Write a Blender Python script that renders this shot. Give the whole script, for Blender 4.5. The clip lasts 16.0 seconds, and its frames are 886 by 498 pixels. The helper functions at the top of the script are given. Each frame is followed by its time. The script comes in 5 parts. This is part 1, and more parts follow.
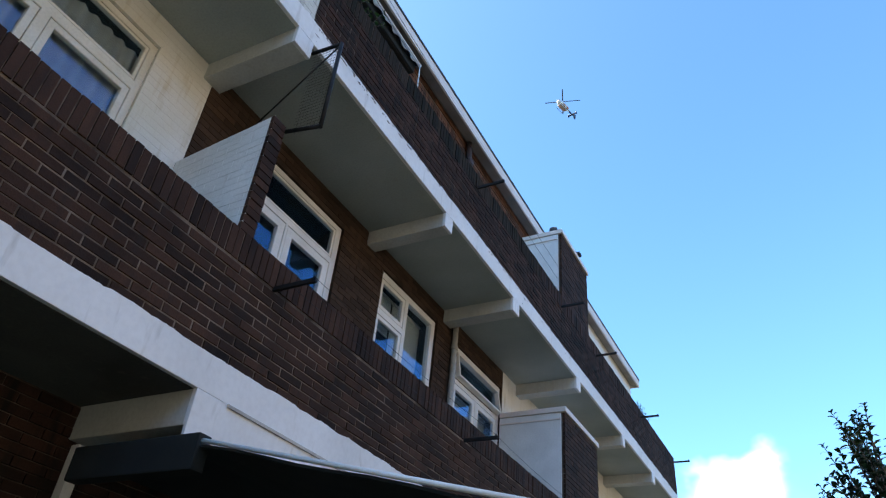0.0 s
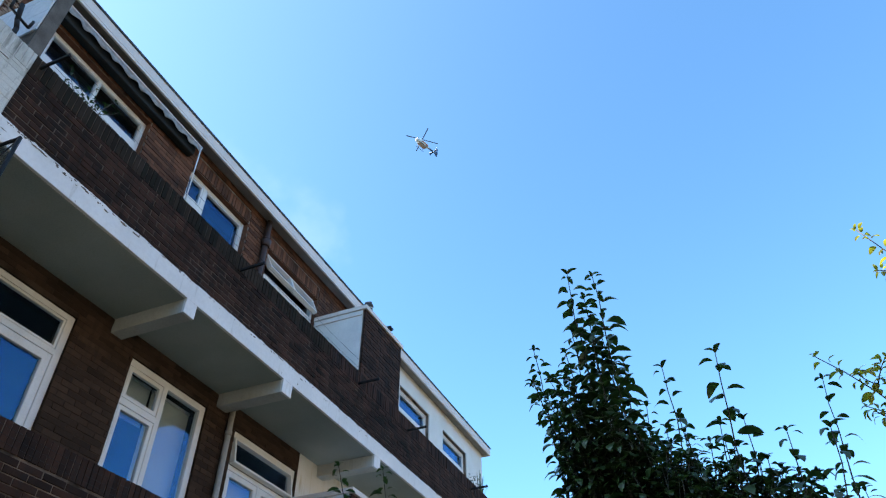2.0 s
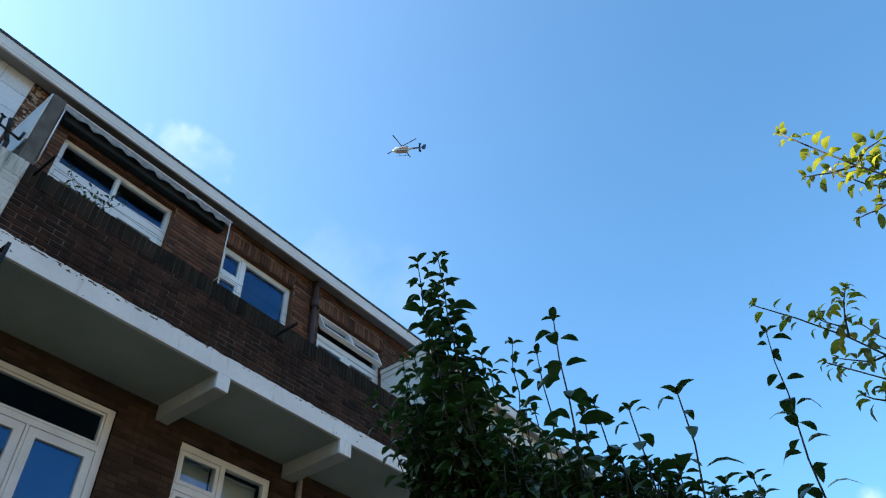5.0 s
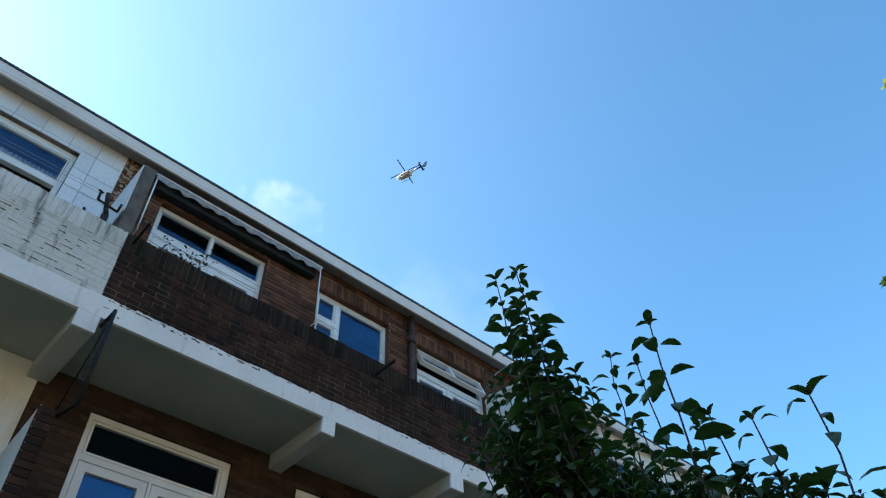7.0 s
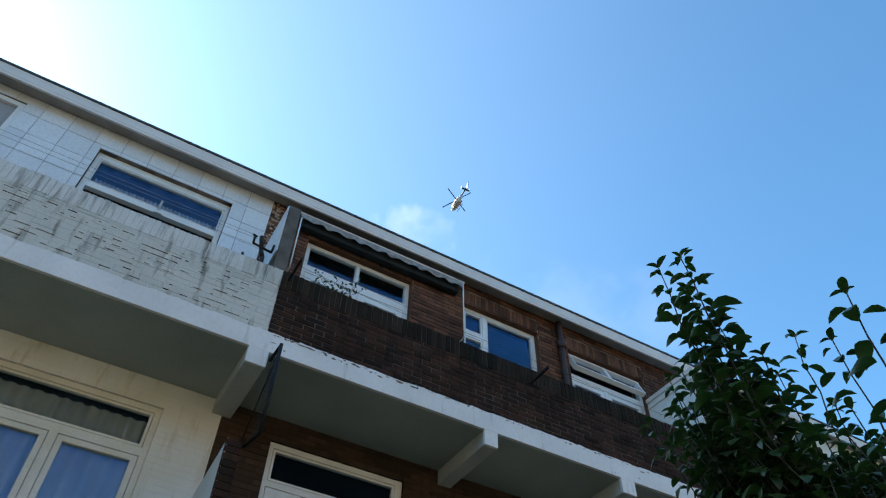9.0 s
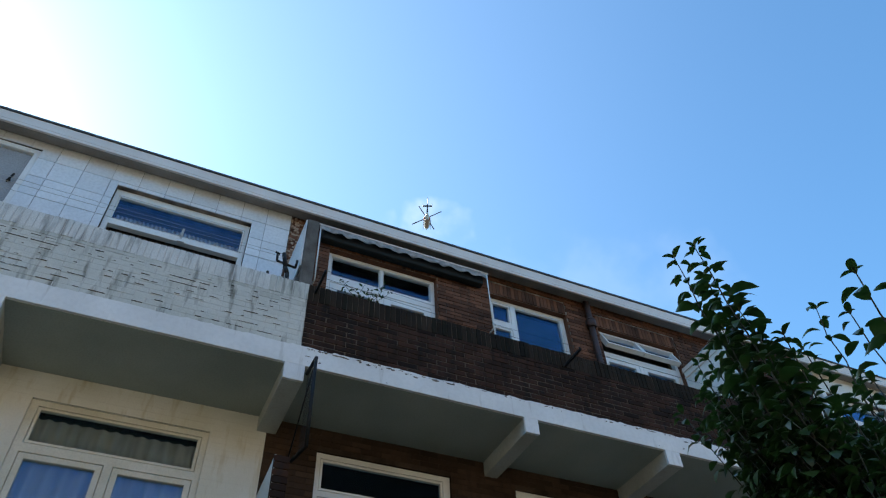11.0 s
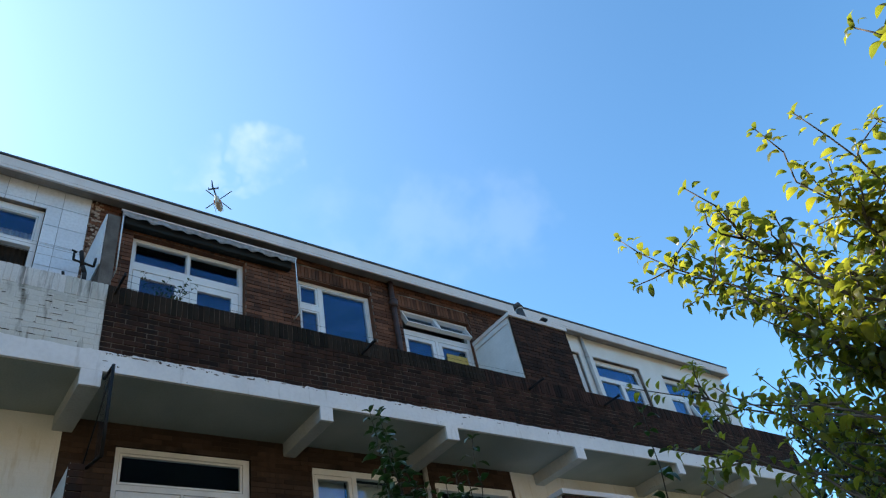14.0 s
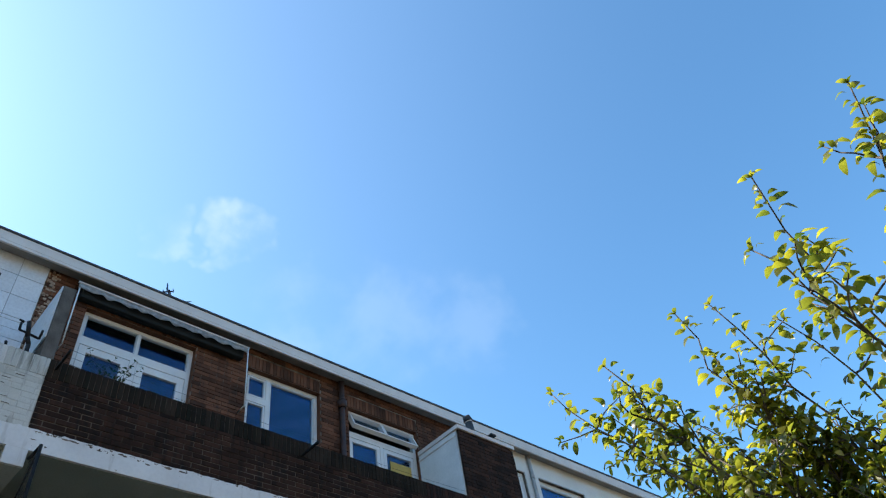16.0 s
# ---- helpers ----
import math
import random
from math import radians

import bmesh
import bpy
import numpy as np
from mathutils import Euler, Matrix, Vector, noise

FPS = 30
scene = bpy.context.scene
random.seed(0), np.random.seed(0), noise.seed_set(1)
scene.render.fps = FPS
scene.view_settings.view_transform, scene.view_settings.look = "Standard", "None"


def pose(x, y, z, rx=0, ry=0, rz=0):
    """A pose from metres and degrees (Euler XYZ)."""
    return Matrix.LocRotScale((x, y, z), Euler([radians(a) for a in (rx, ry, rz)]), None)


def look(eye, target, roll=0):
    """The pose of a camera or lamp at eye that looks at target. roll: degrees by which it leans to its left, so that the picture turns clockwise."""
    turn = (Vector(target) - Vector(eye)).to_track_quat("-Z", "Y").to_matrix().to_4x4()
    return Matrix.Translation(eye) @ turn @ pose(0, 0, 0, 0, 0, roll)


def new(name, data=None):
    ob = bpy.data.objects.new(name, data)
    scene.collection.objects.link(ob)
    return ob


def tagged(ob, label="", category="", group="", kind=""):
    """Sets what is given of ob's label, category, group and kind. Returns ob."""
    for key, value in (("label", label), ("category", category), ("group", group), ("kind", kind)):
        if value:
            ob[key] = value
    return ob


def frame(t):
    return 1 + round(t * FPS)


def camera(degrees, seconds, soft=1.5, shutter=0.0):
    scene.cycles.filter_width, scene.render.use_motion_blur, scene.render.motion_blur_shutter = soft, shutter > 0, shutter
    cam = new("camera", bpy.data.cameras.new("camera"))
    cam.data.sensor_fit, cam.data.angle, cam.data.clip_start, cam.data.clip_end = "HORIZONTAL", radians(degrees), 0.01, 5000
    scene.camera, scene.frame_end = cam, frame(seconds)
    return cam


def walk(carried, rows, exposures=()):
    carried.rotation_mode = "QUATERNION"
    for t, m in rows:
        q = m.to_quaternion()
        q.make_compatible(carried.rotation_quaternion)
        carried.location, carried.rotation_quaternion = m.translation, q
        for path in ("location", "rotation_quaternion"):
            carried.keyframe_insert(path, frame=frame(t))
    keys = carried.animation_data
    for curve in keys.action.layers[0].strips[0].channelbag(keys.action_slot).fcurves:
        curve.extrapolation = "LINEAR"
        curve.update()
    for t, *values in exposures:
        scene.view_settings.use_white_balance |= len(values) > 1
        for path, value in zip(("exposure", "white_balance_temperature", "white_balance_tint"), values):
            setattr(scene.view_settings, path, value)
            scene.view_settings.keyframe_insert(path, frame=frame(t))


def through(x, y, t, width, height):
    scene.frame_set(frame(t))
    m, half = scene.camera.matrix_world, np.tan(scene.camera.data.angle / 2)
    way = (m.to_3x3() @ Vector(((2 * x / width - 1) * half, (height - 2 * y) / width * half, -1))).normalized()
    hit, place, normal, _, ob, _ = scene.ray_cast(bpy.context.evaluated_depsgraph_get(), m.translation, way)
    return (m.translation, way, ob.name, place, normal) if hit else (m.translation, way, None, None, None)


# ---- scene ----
cam = camera(64.4, 16.0, soft=1.2)
PATH = [
    (0, (1.723, -0.588, 1.443), (0.882, 0.824, 2.583), 5.9),
    (0.5, (2.153, -0.546, 1.579), (1.432, 0.685, 2.98), 2.6),
    (1, (2.633, -0.348, 1.537), (2.131, 1.046, 2.881), -3.1),
    (1.5, (3.063, -0.122, 1.602), (2.634, 1.228, 3.014), -0.6),
    (2, (3.411, 0.017, 1.61), (2.811, 1.42, 2.903), -0.2),
    (2.5, (3.604, 0.169, 1.617), (2.869, 1.487, 2.929), 4.5),
    (3, (3.767, 0.314, 1.63), (2.896, 1.539, 2.949), 2.8),
    (3.5, (3.944, 0.44, 1.648), (3.048, 1.69, 2.927), 1.3),
    (3.7, (3.971, 0.479, 1.651), (3.085, 1.7, 2.963), 1.6),
    (5.8, (3.907, 0.922, 1.822), (3.089, 2.082, 3.231), -7.7),
    (6, (3.901, 0.93, 1.826), (2.999, 2.045, 3.22), -5.3),
    (6.5, (3.9, 0.923, 1.818), (2.948, 2.029, 3.185), -4.3),
    (7, (3.905, 0.906, 1.826), (2.937, 1.881, 3.28), -3),
    (7.5, (3.903, 0.879, 1.826), (2.891, 1.705, 3.34), -1.5),
    (8, (3.889, 0.85, 1.817), (2.823, 1.567, 3.349), 0.8),
    (8.5, (3.865, 0.849, 1.808), (2.714, 1.516, 3.301), 1.6),
    (8.7, (3.862, 0.871, 1.816), (2.691, 1.528, 3.298), 1.9),
    (10.8, (3.907, 0.843, 1.809), (2.694, 1.473, 3.268), -2.2),
    (11, (3.946, 0.827, 1.814), (2.725, 1.444, 3.273), -3.3),
    (11.5, (4.045, 0.798, 1.84), (2.824, 1.402, 3.305), -3.1),
    (12, (4.355, 0.742, 1.932), (3.12, 1.452, 3.337), -7.6),
    (12.2, (4.408, 0.642, 1.89), (3.274, 1.526, 3.28), -12.4),
    (12.5, (4.573, 0.652, 1.908), (3.546, 1.644, 3.308), -14.2),
    (13, (4.851, 0.677, 1.915), (3.951, 1.887, 3.229), -22.2),
    (13.3, (4.914, 0.686, 1.898), (3.992, 1.964, 3.13), -16),
    (13.5, (4.928, 0.699, 1.911), (3.894, 1.876, 3.155), -13.6),
    (14, (4.959, 0.648, 1.918), (3.85, 1.728, 3.185), -13.4),
    (14.5, (5.018, 0.545, 1.936), (3.978, 1.648, 3.239), -16.3),
    (15, (5.096, 0.564, 1.946), (4.026, 1.666, 3.226), -15.3),
    (15.2, (5.134, 0.586, 1.953), (4.18, 1.723, 3.294), -14.3),
    (15.5, (5.152, 0.596, 1.942), (4.296, 1.647, 3.413), -10.2),
    (16, (5.145, 0.588, 1.935), (4.264, 1.648, 3.384), -11.3),
]
walk(cam, [(t, look(eye, target, roll)) for t, eye, target, roll in PATH], exposures=[(0, 1.78, 6500, 18), (0.5, 1.95, 6500, 18), (1, 1.86, 6500, 18), (1.5, 1.78, 6500, 16), (2.5, 1.64, 6500, 12), (3.5, 1.56, 6500, 10), (6, 1.24, 6500, 6), (6.5, 1.3, 6500, 5), (7, 1.37, 6500, 5), (8.5, 1.25, 6500, 6), (11, 1.25, 6500, 10), (13.5, 1.24, 6500, 10), (15, 1.32, 6500, 10), (15.5, 1.25, 6500, 10), (16, 1.2, 6500, 10)])

# ---- world, sun, exposure ----
SUN_EL, SUN_AZ = 38.8, -145.0          # degrees; azimuth from +x, counter-clockwise
SKY, SUNLIGHT = 0.143, 5.0
sun_dir = Vector((math.cos(radians(SUN_AZ)) * math.cos(radians(SUN_EL)), math.sin(radians(SUN_AZ)) * math.cos(radians(SUN_EL)), math.sin(radians(SUN_EL))))


def make_world():
    w = bpy.data.worlds.new("sky")
    scene.world = w
    w.use_nodes = True
    n, l = w.node_tree.nodes, w.node_tree.links
    n.clear()
    out, bg, sky = n.new("ShaderNodeOutputWorld"), n.new("ShaderNodeBackground"), n.new("ShaderNodeTexSky")
    sky.sky_type, sky.sun_disc = "NISHITA", False
    sky.sun_elevation, sky.sun_rotation = radians(SUN_EL), radians(90 - SUN_AZ)
    sky.air_density, sky.dust_density, sky.ozone_density, sky.altitude = 1.0, 0.75, 5.0, 0.0
    # thin fair-weather wisps, by direction in the sky
    co = n.new("ShaderNodeTexCoord")
    fine = n.new("ShaderNodeTexNoise")
    fine.inputs["Scale"].default_value, fine.inputs["Detail"].default_value = 10.0, 7.0
    l.new(co.outputs["Generated"], fine.inputs["Vector"])
    warp = n.new("ShaderNodeTexNoise")
    warp.inputs["Scale"].default_value, warp.inputs["Detail"].default_value = 16.0, 3.0
    l.new(co.outputs["Generated"], warp.inputs["Vector"])
    off = n.new("ShaderNodeVectorMath")
    off.operation = "MULTIPLY_ADD"
    off.inputs[1].default_value = (0.13, 0.13, 0.13)
    l.new(warp.outputs["Color"], off.inputs[0])
    shift = n.new("ShaderNodeVectorMath")
    shift.operation = "SUBTRACT"
    shift.inputs[1].default_value = (0.065, 0.065, 0.065)
    l.new(co.outputs["Generated"], off.inputs[2])
    l.new(off.outputs["Vector"], shift.inputs[0])
    unit = n.new("ShaderNodeVectorMath")
    unit.operation = "NORMALIZE"
    l.new(shift.outputs["Vector"], unit.inputs[0])
    total = None
    for az, el, spread, amount in CLOUDS:
        d = (math.cos(radians(az)) * math.cos(radians(el)), math.sin(radians(az)) * math.cos(radians(el)), math.sin(radians(el)))
        dot = n.new("ShaderNodeVectorMath")
        dot.operation = "DOT_PRODUCT"
        dot.inputs[1].default_value = d
        l.new(unit.outputs["Vector"], dot.inputs[0])
        ramp = n.new("ShaderNodeMapRange")
        ramp.interpolation_type = "SMOOTHSTEP"
        for key, v in zip(("From Min", "From Max", "To Min", "To Max"), (math.cos(radians(spread)), 1.0, 0.0, amount)):
            ramp.inputs[key].default_value = v
        l.new(dot.outputs["Value"], ramp.inputs["Value"])
        if total is None:
            total = ramp.outputs["Result"]
        else:
            add = n.new("ShaderNodeMath")
            add.operation = "MAXIMUM"
            l.new(total, add.inputs[0])
            l.new(ramp.outputs["Result"], add.inputs[1])
            total = add.outputs["Value"]
    puff = n.new("ShaderNodeMapRange")
    puff.interpolation_type = "SMOOTHSTEP"
    for key, v in zip(("From Min", "From Max", "To Min", "To Max"), (0.36, 0.66, 0.05, 1.0)):
        puff.inputs[key].default_value = v
    l.new(fine.outputs["Fac"], puff.inputs["Value"])
    mask = n.new("ShaderNodeMath")
    mask.operation = "MULTIPLY"
    mask.use_clamp = True
    l.new(total, mask.inputs[0])
    l.new(puff.outputs["Result"], mask.inputs[1])
    tint = n.new("ShaderNodeMix")
    tint.data_type, tint.blend_type = "RGBA", "MULTIPLY"
    tint.inputs["Factor"].default_value = 1.0
    tint.inputs["B"].default_value = (*SKY_TINT, 1)
    l.new(sky.outputs["Color"], tint.inputs["A"])
    mix = n.new("ShaderNodeMix")
    mix.data_type = "RGBA"
    mix.inputs["B"].default_value = (*CLOUD_WHITE, 1)
    l.new(mask.outputs["Value"], mix.inputs["Factor"])
    # pale haze round the sun
    near_sun = n.new("ShaderNodeVectorMath")
    near_sun.operation = "DOT_PRODUCT"
    near_sun.inputs[1].default_value = sun_dir
    l.new(co.outputs["Generated"], near_sun.inputs[0])
    fall = n.new("ShaderNodeMath")
    fall.operation, fall.use_clamp = "MAXIMUM", True
    fall.inputs[1].default_value = 0.0
    l.new(near_sun.outputs["Value"], fall.inputs[0])
    glow = n.new("ShaderNodeMath")
    glow.operation = "POWER"
    glow.inputs[1].default_value = 2.6
    l.new(fall.outputs["Value"], glow.inputs[0])
    haze = n.new("ShaderNodeMix")
    haze.data_type, haze.blend_type = "RGBA", "ADD"
    haze.inputs["B"].default_value = (*HAZE, 1)
    l.new(glow.outputs["Value"], haze.inputs["Factor"])
    l.new(tint.outputs["Result"], haze.inputs["A"])
    l.new(haze.outputs["Result"], mix.inputs["A"])
    bg.inputs["Strength"].default_value = SKY
    l.new(mix.outputs["Result"], bg.inputs["Color"])
    l.new(bg.outputs["Background"], out.inputs["Surface"])


# azimuth, elevation, half width, density of each wisp
CLOUDS = [(153.6, 49.2, 2.6, 0.42), (155.0, 47.4, 2.0, 0.3), (160.2, 47.0, 2.0, 0.3), (145, 42.4, 5.0, 0.11), (137, 41.0, 6.5, 0.10), (129, 39.8, 5.0, 0.09), (95.5, 13.4, 6.6, 2.6)]
SKY_TINT, CLOUD_WHITE, HAZE = (0.695, 0.985, 0.99), (3.6, 4.0, 4.3), (0.66, 0.57, 0.43)
make_world()
sun = new("sun", bpy.data.lights.new("sun", "SUN"))
sun.data.energy, sun.data.angle, sun.data.color = SUNLIGHT, radians(0.55), (1.0, 0.95, 0.86)
sun.matrix_world = look(sun_dir * 60, (0, 0, 0))


# ---- materials ----
def material(name, low, high, rough=0.7, scale=6.0, bump=0.2, fine=60.0, metal=0.0, spread=(0.35, 0.65), per=None, vary=0.25, streak=None, gloss=0.5):
    """A mottled surface: two colours mixed by noise, fine relief, tone by piece, and dark streaks that run down."""
    m = bpy.data.materials.new(name)
    m.use_nodes = True
    n, l = m.node_tree.nodes, m.node_tree.links
    b = n["Principled BSDF"]
    co = n.new("ShaderNodeTexCoord")
    pos = n.new("ShaderNodeNewGeometry").outputs["Position"] if per != "leaf" else co.outputs["Object"]
    big, small = n.new("ShaderNodeTexNoise"), n.new("ShaderNodeTexNoise")
    big.inputs["Scale"].default_value, big.inputs["Detail"].default_value = scale, 5.0
    small.inputs["Scale"].default_value, small.inputs["Detail"].default_value = fine, 3.0
    l.new(pos, big.inputs["Vector"])
    l.new(pos, small.inputs["Vector"])
    ramp = n.new("ShaderNodeMapRange")
    ramp.inputs["From Min"].default_value, ramp.inputs["From Max"].default_value = spread
    l.new(big.outputs["Fac"], ramp.inputs["Value"])
    fac = ramp.outputs["Result"]
    if per:
        rnd = n.new("ShaderNodeObjectInfo").outputs["Random"] if per == "object" else n.new("ShaderNodeNewGeometry").outputs["Random Per Island"]
        mixf = n.new("ShaderNodeMix")
        mixf.inputs["Factor"].default_value = 0.65
        l.new(fac, mixf.inputs["A"])
        l.new(rnd, mixf.inputs["B"])
        fac = mixf.outputs["Result"]
    mix = n.new("ShaderNodeMix")
    mix.data_type = "RGBA"
    mix.inputs["A"].default_value, mix.inputs["B"].default_value = (*low, 1), (*high, 1)
    l.new(fac, mix.inputs["Factor"])
    col = mix.outputs["Result"]
    grain = n.new("ShaderNodeMix")
    grain.data_type, grain.blend_type = "RGBA", "MULTIPLY"
    grain.inputs["Factor"].default_value = vary
    l.new(col, grain.inputs["A"])
    g = n.new("ShaderNodeMapRange")
    g.inputs["From Min"].default_value, g.inputs["From Max"].default_value = 0.3, 0.6
    l.new(small.outputs["Fac"], g.inputs["Value"])
    l.new(g.outputs["Result"], grain.inputs["B"])
    col = grain.outputs["Result"]
    if streak:
        colour, amount, lo, hi = streak
        mp = n.new("ShaderNodeMapping")
        mp.inputs["Scale"].default_value = (9.0, 9.0, 1.6)
        l.new(pos, mp.inputs["Vector"])
        st = n.new("ShaderNodeTexNoise")
        st.inputs["Scale"].default_value, st.inputs["Detail"].default_value = 1.6, 6.0
        l.new(mp.outputs["Vector"], st.inputs["Vector"])
        sr = n.new("ShaderNodeMapRange")
        for key, v in zip(("From Min", "From Max", "To Min", "To Max"), (lo, hi, 0.0, amount)):
            sr.inputs[key].default_value = v
        l.new(st.outputs["Fac"], sr.inputs["Value"])
        sm = n.new("ShaderNodeMix")
        sm.data_type = "RGBA"
        sm.inputs["B"].default_value = (*colour, 1)
        l.new(sr.outputs["Result"], sm.inputs["Factor"])
        l.new(col, sm.inputs["A"])
        col = sm.outputs["Result"]
    l.new(col, b.inputs["Base Color"])
    b.inputs["Roughness"].default_value, b.inputs["Metallic"].default_value = rough, metal
    b.inputs["Specular IOR Level"].default_value = gloss
    if bump:
        bp = n.new("ShaderNodeBump")
        bp.inputs["Strength"].default_value, bp.inputs["Distance"].default_value = bump, 0.004
        l.new(small.outputs["Fac"], bp.inputs["Height"])
        l.new(bp.outputs["Normal"], b.inputs["Normal"])
    return m


def glass_material():
    m = bpy.data.materials.new("window_glass")
    m.use_nodes = True
    n, l = m.node_tree.nodes, m.node_tree.links
    n.clear()
    out, mix, clear, gloss, facing = (n.new("ShaderNode" + k) for k in ("OutputMaterial", "MixShader", "BsdfTransparent", "BsdfGlossy", "LayerWeight"))
    clear.inputs["Color"].default_value = (0.92, 0.94, 0.93, 1)
    # Gloss colour is tinted blue to deepen the sky mirrored in the panes.
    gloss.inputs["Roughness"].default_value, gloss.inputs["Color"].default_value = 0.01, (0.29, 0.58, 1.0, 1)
    facing.inputs["Blend"].default_value = 0.5
    edge = n.new("ShaderNodeMath")
    edge.operation = "POWER"
    edge.inputs[1].default_value = 4.0
    l.new(facing.outputs["Facing"], edge.inputs[0])
    amount = n.new("ShaderNodeMath")
    amount.operation = "MULTIPLY_ADD"
    amount.inputs[1].default_value, amount.inputs[2].default_value = 0.7, 0.07
    l.new(edge.outputs["Value"], amount.inputs[0])
    l.new(amount.outputs["Value"], mix.inputs["Fac"])
    l.new(clear.outputs["BSDF"], mix.inputs[1])
    l.new(gloss.outputs["BSDF"], mix.inputs[2])
    l.new(mix.outputs["Shader"], out.inputs["Surface"])
    return m


def leaf_material(name, low, high, through=0.4):
    m = material(name, low, high, rough=0.34, scale=7.0, bump=0.15, fine=90.0, per="island", vary=0.2)
    n, l = m.node_tree.nodes, m.node_tree.links
    b, out = n["Principled BSDF"], n["Material Output"]
    tr, mix = n.new("ShaderNodeBsdfTranslucent"), n.new("ShaderNodeMixShader")
    hs = n.new("ShaderNodeHueSaturation")
    hs.inputs["Saturation"].default_value, hs.inputs["Value"].default_value = 1.15, 3.3
    src = b.inputs["Base Color"].links[0].from_socket
    l.new(src, hs.inputs["Color"])
    l.new(hs.outputs["Color"], tr.inputs["Color"])
    mix.inputs["Fac"].default_value = through
    l.new(b.outputs["BSDF"], mix.inputs[1])
    l.new(tr.outputs["BSDF"], mix.inputs[2])
    l.new(mix.outputs["Shader"], out.inputs["Surface"])
    return m


